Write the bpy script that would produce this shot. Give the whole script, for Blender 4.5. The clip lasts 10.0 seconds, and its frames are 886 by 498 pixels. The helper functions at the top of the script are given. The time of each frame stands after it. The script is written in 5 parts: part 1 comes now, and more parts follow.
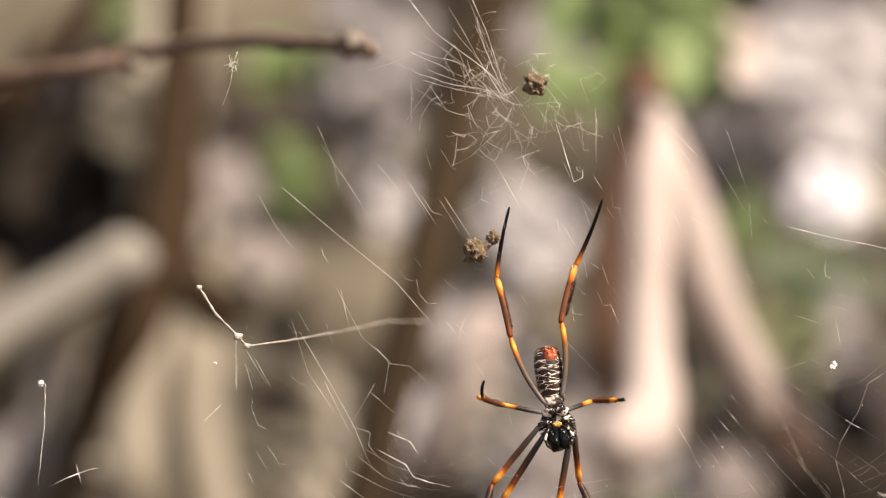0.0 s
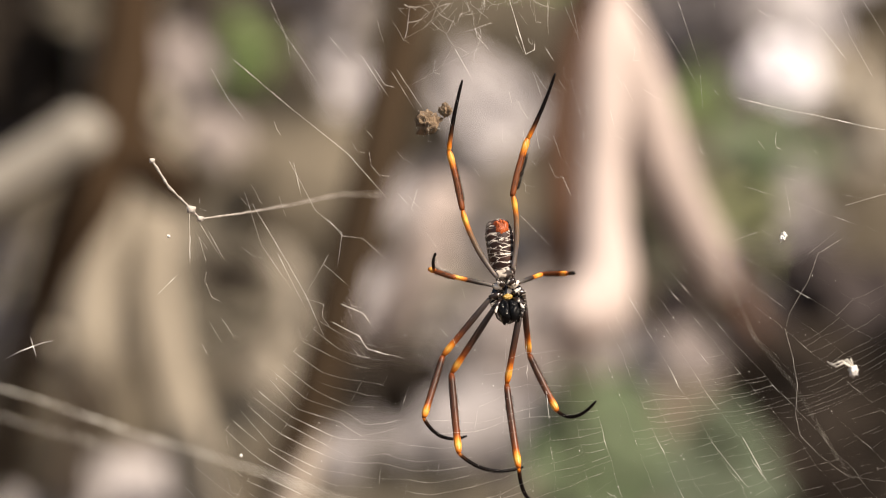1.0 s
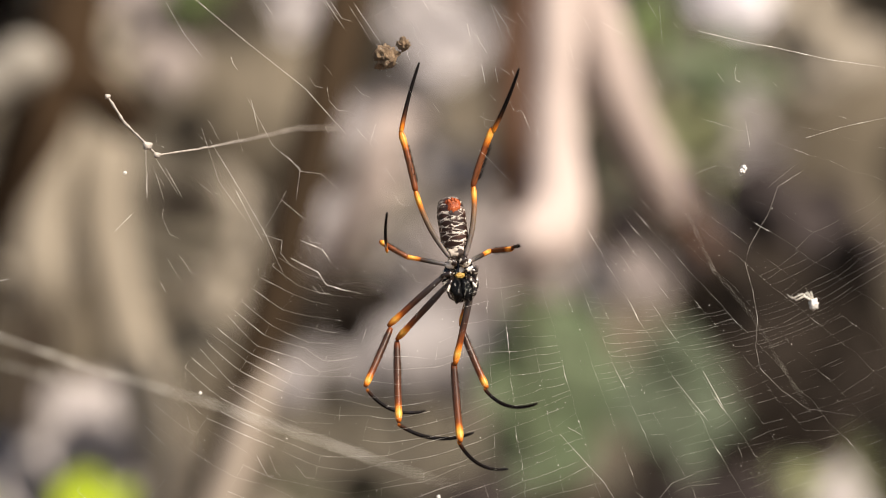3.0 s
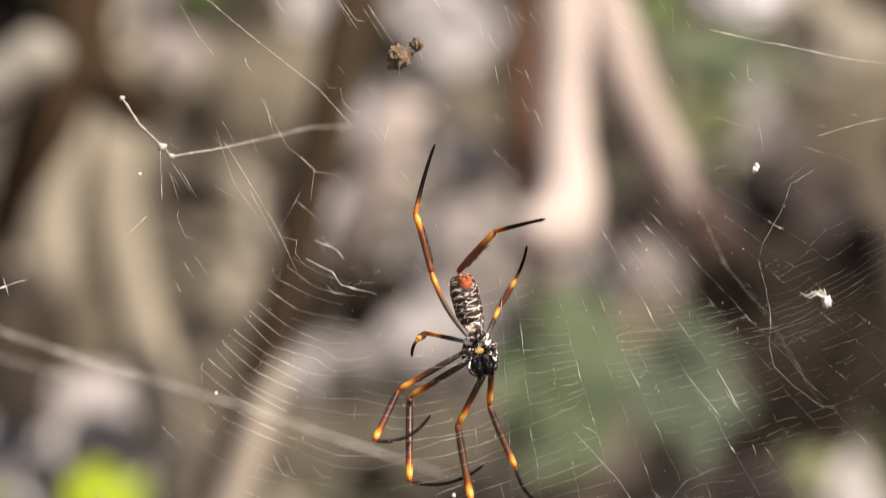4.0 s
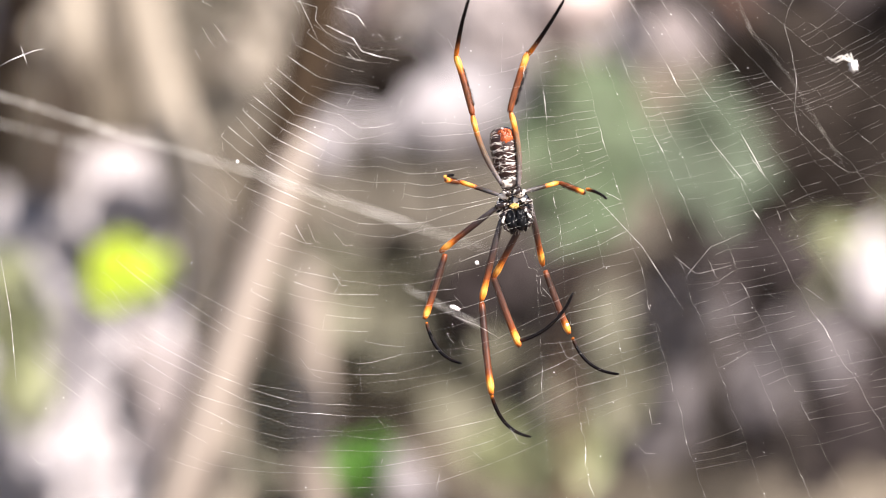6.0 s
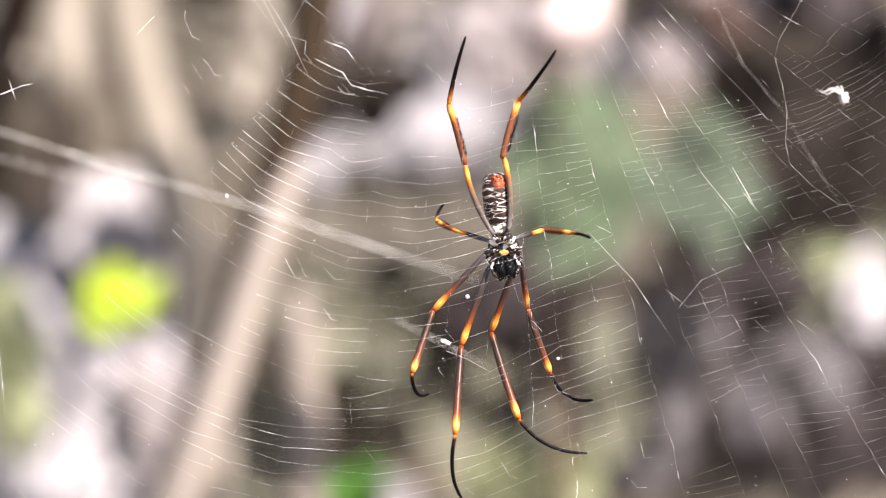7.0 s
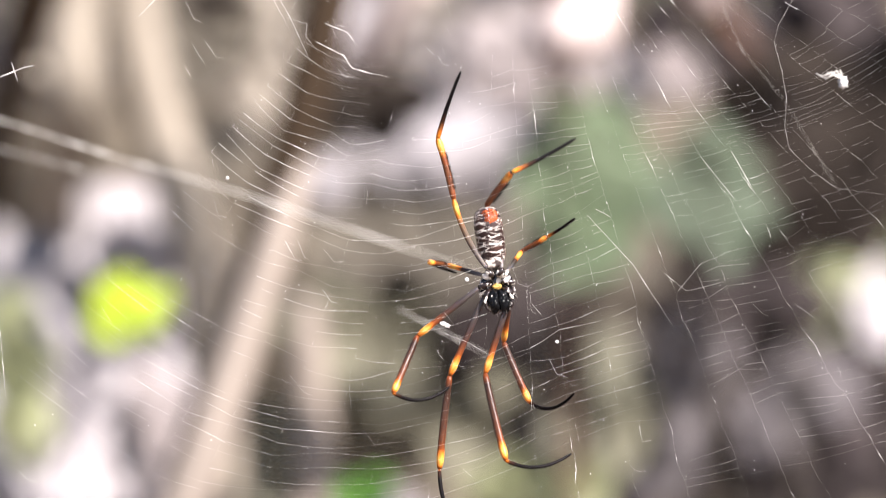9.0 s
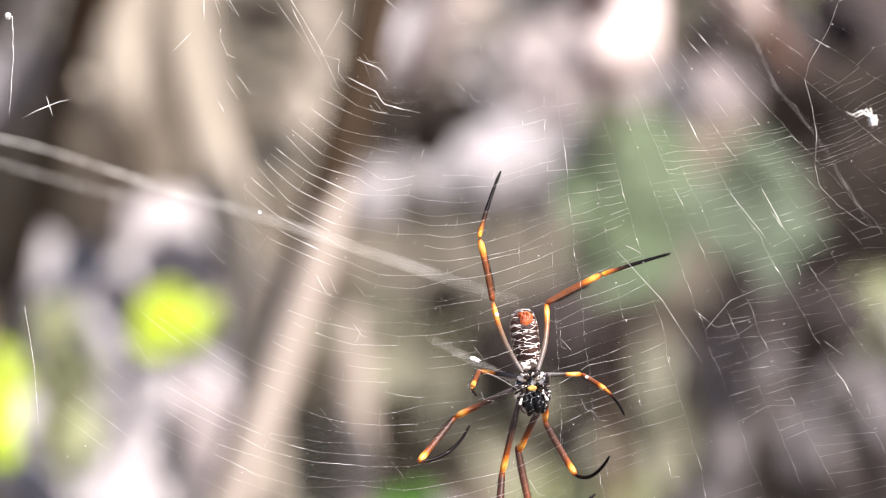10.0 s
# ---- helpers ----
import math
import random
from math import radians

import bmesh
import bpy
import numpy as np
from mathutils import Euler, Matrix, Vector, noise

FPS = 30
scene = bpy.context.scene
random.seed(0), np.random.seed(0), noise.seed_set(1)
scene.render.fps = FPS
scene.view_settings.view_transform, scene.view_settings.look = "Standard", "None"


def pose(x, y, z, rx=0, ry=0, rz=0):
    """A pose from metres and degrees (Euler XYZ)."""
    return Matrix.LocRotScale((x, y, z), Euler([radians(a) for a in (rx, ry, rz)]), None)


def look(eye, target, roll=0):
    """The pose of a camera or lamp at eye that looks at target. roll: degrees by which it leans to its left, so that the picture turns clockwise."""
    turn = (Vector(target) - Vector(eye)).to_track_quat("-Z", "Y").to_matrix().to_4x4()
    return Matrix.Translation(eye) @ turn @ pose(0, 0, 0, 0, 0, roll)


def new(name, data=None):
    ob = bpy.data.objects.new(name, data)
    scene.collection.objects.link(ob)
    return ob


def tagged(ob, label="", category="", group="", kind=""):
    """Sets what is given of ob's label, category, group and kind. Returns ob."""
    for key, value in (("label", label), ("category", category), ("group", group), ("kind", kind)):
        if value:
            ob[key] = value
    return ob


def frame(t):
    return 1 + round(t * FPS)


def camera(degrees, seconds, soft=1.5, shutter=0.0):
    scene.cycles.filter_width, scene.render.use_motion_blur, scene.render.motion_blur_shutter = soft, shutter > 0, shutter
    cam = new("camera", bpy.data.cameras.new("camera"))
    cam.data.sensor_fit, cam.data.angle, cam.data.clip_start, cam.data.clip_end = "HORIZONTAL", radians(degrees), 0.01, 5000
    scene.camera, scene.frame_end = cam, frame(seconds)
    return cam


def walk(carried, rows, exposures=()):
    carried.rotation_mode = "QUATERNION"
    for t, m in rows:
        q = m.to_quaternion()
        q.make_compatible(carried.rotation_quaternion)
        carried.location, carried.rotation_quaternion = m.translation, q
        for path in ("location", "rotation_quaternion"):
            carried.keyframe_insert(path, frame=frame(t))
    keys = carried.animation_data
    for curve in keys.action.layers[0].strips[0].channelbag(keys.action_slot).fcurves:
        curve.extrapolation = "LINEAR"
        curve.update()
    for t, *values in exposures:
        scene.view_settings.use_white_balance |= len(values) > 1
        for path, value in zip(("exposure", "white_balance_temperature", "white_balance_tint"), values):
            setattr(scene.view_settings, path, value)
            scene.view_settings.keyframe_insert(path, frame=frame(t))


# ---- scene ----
# A golden orb weaver head down in its web, in sunlit scrub, filmed by hand with a long lens.
cam = camera(20.0, 10.0, soft=0.8, shutter=0.25)
cam.data.dof.use_dof = True
cam.data.dof.focus_distance = 0.565
cam.data.dof.aperture_fstop = 7.0
EXPOSURES = [(0, 0.47, 7600, 14), (2.0, 0.32, 7500, 14), (2.7, 0.34, 7450, 13), (3.8, 0.4, 7300, 13), (4.5, 0.46, 7300, 13), (5.2, 0.88, 7000, 14), (6.3, 1.16, 6500, 17), (10, 1.19, 6400, 17)]
walk(cam, [
    (0, pose(0.00856, -0.56092, 1.30708, 96.735, 0, 1.311) @ pose(0, 0, 0, 0, 0, 0.764)),
    (0.5, pose(0.00824, -0.56126, 1.30707, 95.651, 0, 0.433) @ pose(0, 0, 0, 0, 0, 0.783)),
    (1, pose(0.00979, -0.56274, 1.30558, 93.968, 0, 0.316) @ pose(0, 0, 0, 0, 0, 0.494)),
    (1.5, pose(0.00788, -0.56237, 1.30744, 93.455, 0, 0.038) @ pose(0, 0, 0, 0, 0, 0.868)),
    (2, pose(0.00887, -0.56679, 1.30655, 92.774, 0, -0.470) @ pose(0, 0, 0, 0, 0, 0.376)),
    (2.5, pose(0.00896, -0.55913, 1.30839, 92.101, 0, -0.741) @ pose(0, 0, 0, 0, 0, 0.109)),
    (2.7, pose(0.00765, -0.55915, 1.30876, 92.032, 0, -0.878) @ pose(0, 0, 0, 0, 0, 0.113)),
    (3.8, pose(0.00671, -0.56450, 1.30916, 92.779, 0, -0.753) @ pose(0, 0, 0, 0, 0, -0.092)),
    (4, pose(0.00593, -0.56230, 1.31177, 91.860, 0, -0.695) @ pose(0, 0, 0, 0, 0, -0.194)),
    (4.5, pose(0.00747, -0.56299, 1.31288, 88.859, 0, -0.079) @ pose(0, 0, 0, 0, 0, -0.110)),
    (5, pose(0.00815, -0.55821, 1.31025, 87.769, 0, 0.107) @ pose(0, 0, 0, 0, 0, -0.437)),
    (6.3, pose(0.00565, -0.55783, 1.31049, 86.600, 0, -0.180) @ pose(0, 0, 0, 0, 0, -0.487)),
    (6.5, pose(0.00625, -0.55673, 1.31075, 87.349, 0, -0.162) @ pose(0, 0, 0, 0, 0, -0.488)),
    (7, pose(0.00698, -0.55607, 1.31306, 87.178, 0, -0.280) @ pose(0, 0, 0, 0, 0, -0.695)),
    (7.5, pose(0.00771, -0.55570, 1.30973, 86.931, 0, -0.395) @ pose(0, 0, 0, 0, 0, -0.941)),
    (8, pose(0.00859, -0.55616, 1.31162, 87.065, 0, -0.332) @ pose(0, 0, 0, 0, 0, -0.472)),
    (8.5, pose(0.00924, -0.55715, 1.30629, 87.028, 0, -0.166) @ pose(0, 0, 0, 0, 0, -0.516)),
    (9, pose(0.00979, -0.55803, 1.30388, 87.738, 0, 0.005) @ pose(0, 0, 0, 0, 0, -0.450)),
    (9.5, pose(0.01269, -0.55793, 1.30740, 88.607, 0, 0.666) @ pose(0, 0, 0, 0, 0, -0.318)),
    (10, pose(0.01425, -0.56065, 1.31066, 87.860, 0, 1.152) @ pose(0, 0, 0, 0, 0, -0.176)),
], exposures=EXPOSURES)

# ---- light ----
world = bpy.data.worlds.new("world")
scene.world = world
world.use_nodes = True
wn, wl = world.node_tree.nodes, world.node_tree.links
sky = wn.new("ShaderNodeTexSky")
sky.sky_type = 'NISHITA'
sky.sun_disc = False
SUN_FROM = Vector((0.6, -0.62, 0.8)).normalized()
sky.sun_elevation = math.asin(SUN_FROM.z)
sky.sun_rotation = math.atan2(SUN_FROM.x, SUN_FROM.y)
wn["Background"].inputs["Strength"].default_value = 0.085
wl.new(sky.outputs["Color"], wn["Background"].inputs["Color"])
sun = new("sun", bpy.data.lights.new("sun", "SUN"))
sun.data.energy = 5.2
sun.data.angle = radians(0.53)
sun.data.color = (1.0, 0.95, 0.88)
sun.matrix_world = look(SUN_FROM * 6, (0, 0, 0))


# ---- materials ----
def ramp_node(nt, stops, interp="LINEAR"):
    n = nt.nodes.new("ShaderNodeValToRGB")
    n.color_ramp.interpolation = interp
    e = n.color_ramp.elements
    while len(e) < len(stops):
        e.new(0.5)
    for el, (p, c) in zip(e, stops):
        el.position, el.color = p, (*c, 1)
    return n


def material(name, rough=0.6):
    m = bpy.data.materials.new(name)
    m.use_nodes = True
    b = m.node_tree.nodes["Principled BSDF"]
    b.inputs["Roughness"].default_value = rough
    return m, m.node_tree, b


def speckled(name, dark, light, scale, edge=0.56, rough=0.25):
    """Glossy dark cuticle with clear pale patches."""
    m, nt, b = material(name, rough)
    co = nt.nodes.new("ShaderNodeTexCoord")
    n = nt.nodes.new("ShaderNodeTexNoise")
    n.inputs["Scale"].default_value = scale
    n.inputs["Detail"].default_value = 3
    nt.links.new(co.outputs["Object"], n.inputs["Vector"])
    r = ramp_node(nt, [(edge - 0.03, dark), (edge, tuple(0.5 * (a + c) for a, c in zip(dark, light))), (edge + 0.03, light)])
    nt.links.new(n.outputs["Fac"], r.inputs["Fac"])
    nt.links.new(r.outputs["Color"], b.inputs["Base Color"])
    bp = nt.nodes.new("ShaderNodeBump")
    bp.inputs["Strength"].default_value = 0.5
    bp.inputs["Distance"].default_value = 0.0002
    nt.links.new(n.outputs["Fac"], bp.inputs["Height"])
    nt.links.new(bp.outputs["Normal"], b.inputs["Normal"])
    b.inputs["Specular IOR Level"].default_value = 0.7
    return m


def mottled(name, dark, light, scale, rough=0.7, stretch=(1, 1, 1), bump=0.3, fine=6.0, random_mix=0.25, transmit=0.0):
    """A natural surface: colour varies in large stains and fine grain, with relief."""
    m, nt, b = material(name, rough)
    co = nt.nodes.new("ShaderNodeTexCoord")
    mp = nt.nodes.new("ShaderNodeMapping")
    mp.inputs["Scale"].default_value = stretch
    nt.links.new(co.outputs["Object"], mp.inputs["Vector"])
    n1 = nt.nodes.new("ShaderNodeTexNoise")
    n1.inputs["Scale"].default_value = scale
    n1.inputs["Detail"].default_value = 5
    n2 = nt.nodes.new("ShaderNodeTexNoise")
    n2.inputs["Scale"].default_value = scale * fine
    n2.inputs["Detail"].default_value = 4
    nt.links.new(mp.outputs["Vector"], n1.inputs["Vector"])
    nt.links.new(mp.outputs["Vector"], n2.inputs["Vector"])
    mix = nt.nodes.new("ShaderNodeMath")
    mix.operation = "MULTIPLY_ADD"
    mix.inputs[1].default_value = 0.35
    nt.links.new(n2.outputs["Fac"], mix.inputs[0])
    nt.links.new(n1.outputs["Fac"], mix.inputs[2])
    info = nt.nodes.new("ShaderNodeObjectInfo")
    add = nt.nodes.new("ShaderNodeMath")
    add.operation = "MULTIPLY_ADD"
    add.inputs[1].default_value = random_mix
    nt.links.new(info.outputs["Random"], add.inputs[0])
    nt.links.new(mix.outputs[0], add.inputs[2])
    r = ramp_node(nt, [(0.4, dark), (0.95, light)])
    nt.links.new(add.outputs[0], r.inputs["Fac"])
    nt.links.new(r.outputs["Color"], b.inputs["Base Color"])
    bp = nt.nodes.new("ShaderNodeBump")
    bp.inputs["Strength"].default_value = bump
    bp.inputs["Distance"].default_value = 0.004
    nt.links.new(n2.outputs["Fac"], bp.inputs["Height"])
    nt.links.new(bp.outputs["Normal"], b.inputs["Normal"])
    if transmit:
        tr = nt.nodes.new("ShaderNodeBsdfTranslucent")
        ms = nt.nodes.new("ShaderNodeMixShader")
        ms.inputs[0].default_value = transmit
        nt.links.new(r.outputs["Color"], tr.inputs["Color"])
        nt.links.new(b.outputs[0], ms.inputs[1])
        nt.links.new(tr.outputs[0], ms.inputs[2])
        nt.links.new(ms.outputs[0], nt.nodes["Material Output"].inputs["Surface"])
    return m


# Shade over these stems is put into the bark's base colour.
BARK_DARK_SHADED = mottled("dark_shaded_bark", (0.015, 0.009, 0.005), (0.055, 0.034, 0.019), 14, 0.85, (1, 1, 0.2))
BARK_BROWN = mottled("brown_bark", (0.022, 0.0145, 0.0085), (0.075, 0.05, 0.03), 14, 0.85, (1, 1, 0.2))
BARK_RED = mottled("red_brown_bark", (0.05, 0.026, 0.017), (0.155, 0.088, 0.058), 14, 0.85, (1, 1, 0.2))
BARK_PALE = mottled("pale_bark", (0.225, 0.192, 0.148), (0.4, 0.348, 0.277), 10, 0.8, (1, 1, 0.25))
BARK_PINK = mottled("smooth_pink_bark", (0.38, 0.302, 0.274), (0.61, 0.51, 0.468), 10, 0.7, (1, 1, 0.3))
BARK_BLEACHED = mottled("bleached_bark", (0.27, 0.24, 0.232), (0.43, 0.386, 0.373), 10, 0.8, (1, 1, 0.3))
BARK_DUN = mottled("dun_bark", (0.175, 0.157, 0.131), (0.32, 0.293, 0.253), 10, 0.8, (1, 1, 0.25))
BARK_BUFF = mottled("buff_bark", (0.165, 0.134, 0.108), (0.28, 0.233, 0.19), 10, 0.75, (1, 1, 0.3))
BARK_GREY = mottled("grey_lilac_bark", (0.165, 0.152, 0.155), (0.32, 0.298, 0.303), 9, 0.8, (1, 1, 0.3))
TWIG_BARK = mottled("twig_bark", (0.06, 0.032, 0.021), (0.2, 0.13, 0.095), 120, 0.8, (0.3, 1, 1), 0.5)
STALK_BARK = mottled("grey_brown_stalk", (0.035, 0.029, 0.022), (0.1, 0.085, 0.066), 90, 0.8, (1, 1, 0.3), 0.4)
LEAF_GREEN = mottled("green_leaf", (0.15, 0.22, 0.07), (0.28, 0.38, 0.15), 8, 0.5, transmit=0.3)
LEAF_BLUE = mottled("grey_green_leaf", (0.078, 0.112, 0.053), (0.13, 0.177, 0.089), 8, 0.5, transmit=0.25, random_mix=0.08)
# Darker copy of the grey green leaf, with shade put into the colour.
LEAF_SHADE = mottled("shaded_green_leaf", (0.046, 0.068, 0.036), (0.084, 0.115, 0.064), 8, 0.5, transmit=0.2, random_mix=0.1)
LEAF_VIVID = mottled("bright_green_leaf", (0.07, 0.2, 0.02), (0.14, 0.34, 0.05), 8, 0.45, transmit=0.3)
LEAF_LIME = mottled("lime_leaf", (0.34, 0.47, 0.012), (0.52, 0.64, 0.035), 8, 0.4, transmit=0.3)
# A slight lilac cast of sky light is put into this colour.
LEAF_PALE = mottled("sky_tinted_bleached_leaf", (0.31, 0.284, 0.288), (0.48, 0.445, 0.45), 8, 0.5)
LEAF_BUFF = mottled("buff_leaf", (0.165, 0.139, 0.131), (0.28, 0.239, 0.226), 8, 0.6)
LEAF_DUSK = mottled("lilac_dead_leaf", (0.075, 0.065, 0.066), (0.155, 0.137, 0.14), 9, 0.7)
LEAF_UMBER = mottled("umber_dead_leaf", (0.052, 0.044, 0.031), (0.112, 0.095, 0.069), 9, 0.7)
# White stands in for a sun highlight, its lilac tint for sky light.
LEAF_WHITE = mottled("sky_tinted_glossy_leaf", (0.64, 0.61, 0.65), (0.8, 0.77, 0.81), 8, 0.3)
LEAF_DRY = mottled("dry_leaf", (0.02, 0.016, 0.016), (0.068, 0.055, 0.054), 10, 0.7)
# Very low colour: the deep shade on these leaves is painted in.
LEAF_DARK_SHADED = mottled("dark_shaded_leaf", (0.011, 0.0083, 0.0066), (0.04, 0.031, 0.0245), 10, 0.8)
LEAF_OLIVE = mottled("olive_leaf", (0.2, 0.225, 0.1), (0.38, 0.4, 0.22), 8, 0.5, transmit=0.2)
LEAF_TAN = mottled("tan_dead_leaf", (0.225, 0.193, 0.154), (0.42, 0.37, 0.304), 9, 0.7)
LEAF_MOSS = mottled("mossy_leaf", (0.125, 0.12, 0.078), (0.245, 0.235, 0.165), 8, 0.6)
LEAF_GREY = mottled("grey_dead_leaf", (0.17, 0.15, 0.15), (0.34, 0.31, 0.312), 9, 0.7)
EARTH = mottled("leaf_litter_earth", (0.03, 0.024, 0.02), (0.13, 0.1, 0.085), 5, 0.9, bump=0.8, fine=9)
THICKET = mottled("thicket", (0.045, 0.037, 0.028), (0.2, 0.17, 0.13), 5, 0.9, bump=0.8, fine=5)


for dull in (LEAF_DARK_SHADED, LEAF_DRY, BARK_DARK_SHADED, BARK_BROWN, BARK_RED, THICKET, EARTH):
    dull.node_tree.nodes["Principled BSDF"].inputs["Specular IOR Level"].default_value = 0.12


def silk_material():
    m, nt, b = material("silk", 0.25)
    b.inputs["Base Color"].default_value = (0.94, 0.91, 0.85, 1)
    b.inputs["Specular IOR Level"].default_value = 0.7
    return m


SILK = silk_material()
OLD_SILK = mottled("dusty_silk", (0.45, 0.42, 0.36), (0.8, 0.77, 0.7), 900, 0.7)
TWIG_SILK = mottled("silk_wrapped_twig", (0.22, 0.19, 0.165), (0.56, 0.51, 0.46), 700, 0.7)
WHITE_HUSK = mottled("white_husk", (0.6, 0.58, 0.55), (0.9, 0.88, 0.84), 600, 0.5)
DEBRIS = mottled("prey_remains", (0.03, 0.017, 0.01), (0.55, 0.38, 0.24), 700, 0.8, bump=0.8)


def banded(name, stops, rough=0.42, hairy=0.3):
    """Leg cuticle with colour bands along the segment, streaked and slightly translucent."""
    m, nt, b = material(name, rough)
    co = nt.nodes.new("ShaderNodeTexCoord")
    sep = nt.nodes.new("ShaderNodeSeparateXYZ")
    nt.links.new(co.outputs["Generated"], sep.inputs[0])
    n = nt.nodes.new("ShaderNodeTexNoise")
    n.inputs["Scale"].default_value = 900
    n.inputs["Detail"].default_value = 3
    nt.links.new(co.outputs["Object"], n.inputs["Vector"])
    mad = nt.nodes.new("ShaderNodeMath")
    mad.operation = "MULTIPLY_ADD"
    mad.inputs[1].default_value = 0.06
    nt.links.new(n.outputs["Fac"], mad.inputs[0])
    nt.links.new(sep.outputs["Z"], mad.inputs[2])
    off = nt.nodes.new("ShaderNodeMath")
    off.operation = "SUBTRACT"
    off.inputs[1].default_value = 0.03
    nt.links.new(mad.outputs[0], off.inputs[0])
    r = ramp_node(nt, stops)
    nt.links.new(off.outputs[0], r.inputs["Fac"])
    mp = nt.nodes.new("ShaderNodeMapping")
    mp.inputs["Scale"].default_value = (1, 1, 0.12)
    nt.links.new(co.outputs["Object"], mp.inputs["Vector"])
    n2 = nt.nodes.new("ShaderNodeTexNoise")
    n2.inputs["Scale"].default_value = 2600
    nt.links.new(mp.outputs["Vector"], n2.inputs["Vector"])
    r2 = ramp_node(nt, [(0.35, (0.5, 0.5, 0.5)), (0.6, (1, 1, 1))])
    nt.links.new(n2.outputs["Fac"], r2.inputs["Fac"])
    mul = nt.nodes.new("ShaderNodeMixRGB")
    mul.blend_type = "MULTIPLY"
    mul.inputs[0].default_value = hairy * 2
    nt.links.new(r.outputs["Color"], mul.inputs[1])
    nt.links.new(r2.outputs["Color"], mul.inputs[2])
    nt.links.new(mul.outputs[0], b.inputs["Base Color"])
    bp = nt.nodes.new("ShaderNodeBump")
    bp.inputs["Strength"].default_value = 0.4
    bp.inputs["Distance"].default_value = 0.0001
    nt.links.new(n2.outputs["Fac"], bp.inputs["Height"])
    nt.links.new(bp.outputs["Normal"], b.inputs["Normal"])
    b.inputs["Specular IOR Level"].default_value = 0.4
    b.inputs["Subsurface Weight"].default_value = 0.25
    b.inputs["Subsurface Radius"].default_value = (1.0, 0.5, 0.15)
    b.inputs["Subsurface Scale"].default_value = 0.0004
    return m


BLACK, BROWN, RUST = (0.008, 0.006, 0.006), (0.045, 0.018, 0.01), (0.26, 0.062, 0.012)
AMBER, GOLD, GREYISH = (0.82, 0.23, 0.02), (1.0, 0.52, 0.1), (0.18, 0.155, 0.15)
FEMUR_DARK = banded("femur_dark", [(0, (0.12, 0.1, 0.095)), (0.3, (0.06, 0.045, 0.042)), (0.55, (0.08, 0.032, 0.019)), (0.72, RUST), (0.79, AMBER), (0.86, GOLD), (0.94, AMBER), (1, RUST)])
# Tan middle stops include a backlit amber glow painted into the cuticle.
FEMUR_HIND = banded("femur_hind", [(0, GREYISH), (0.3, (0.15, 0.115, 0.095)), (0.55, (0.19, 0.12, 0.075)), (0.7, (0.3, 0.13, 0.05)), (0.77, AMBER), (0.85, GOLD), (0.94, AMBER), (1, RUST)])
FEMUR_SHORT = banded("femur_short", [(0, GREYISH), (0.4, (0.05, 0.045, 0.04)), (0.58, BROWN), (0.67, AMBER), (0.78, GOLD), (0.92, AMBER), (1, RUST)])
TIBIA = banded("tibia", [(0, RUST), (0.12, BROWN), (0.4, (0.085, 0.036, 0.022)), (0.66, (0.15, 0.048, 0.02)), (0.78, RUST), (0.84, AMBER), (0.9, GOLD), (0.97, AMBER), (1, RUST)])
TIBIA_HIND = banded("tibia_hind", [(0, RUST), (0.15, (0.22, 0.07, 0.025)), (0.45, (0.2, 0.066, 0.024)), (0.66, RUST), (0.75, AMBER), (0.86, GOLD), (0.95, AMBER), (1, BROWN)])
TARSUS_HIND = banded("tarsus_hind", [(0, GOLD), (0.07, AMBER), (0.16, (0.3, 0.1, 0.03)), (0.26, BROWN), (0.4, BLACK), (1, BLACK)], 0.5)
TARSUS = banded("tarsus", [(0, AMBER), (0.05, BROWN), (0.16, BLACK), (1, BLACK)], 0.55)
for m in (TARSUS, TARSUS_HIND):
    m.node_tree.nodes["Principled BSDF"].inputs["Specular IOR Level"].default_value = 0.12


def abdomen_material():
    """Dark brown belly with a net of cream lines and a rusty tip."""
    m, nt, b = material("abdomen", 0.38)
    co = nt.nodes.new("ShaderNodeTexCoord")
    mp = nt.nodes.new("ShaderNodeMapping")
    mp.inputs["Scale"].default_value = (0.42, 0.5, 1.25)
    nt.links.new(co.outputs["Object"], mp.inputs["Vector"])
    ns = nt.nodes.new("ShaderNodeTexNoise")
    ns.inputs["Scale"].default_value = 500
    nt.links.new(mp.outputs["Vector"], ns.inputs["Vector"])
    wob = nt.nodes.new("ShaderNodeVectorMath")
    wob.operation = "MULTIPLY_ADD"
    wob.inputs[1].default_value = (0.0012, 0.0012, 0.0008)
    nt.links.new(ns.outputs["Color"], wob.inputs[0])
    nt.links.new(mp.outputs["Vector"], wob.inputs[2])
    v = nt.nodes.new("ShaderNodeTexVoronoi")
    v.feature = "DISTANCE_TO_EDGE"
    v.inputs["Scale"].default_value = 700
    nt.links.new(wob.outputs[0], v.inputs["Vector"])
    net = ramp_node(nt, [(0.0, (0.75, 0.75, 0.75)), (0.025, (0.6, 0.6, 0.6)), (0.055, (0, 0, 0))])
    nt.links.new(v.outputs["Distance"], net.inputs["Fac"])
    # wavy cross bands, one about every 1.6 mm
    bend = nt.nodes.new("ShaderNodeTexNoise")
    bend.inputs["Scale"].default_value = 480
    bend.inputs["Detail"].default_value = 3
    nt.links.new(co.outputs["Object"], bend.inputs["Vector"])
    sep = nt.nodes.new("ShaderNodeSeparateXYZ")
    nt.links.new(co.outputs["Object"], sep.inputs[0])
    rise = nt.nodes.new("ShaderNodeMath")
    rise.operation = "MULTIPLY_ADD"
    rise.inputs[1].default_value = 0.0022
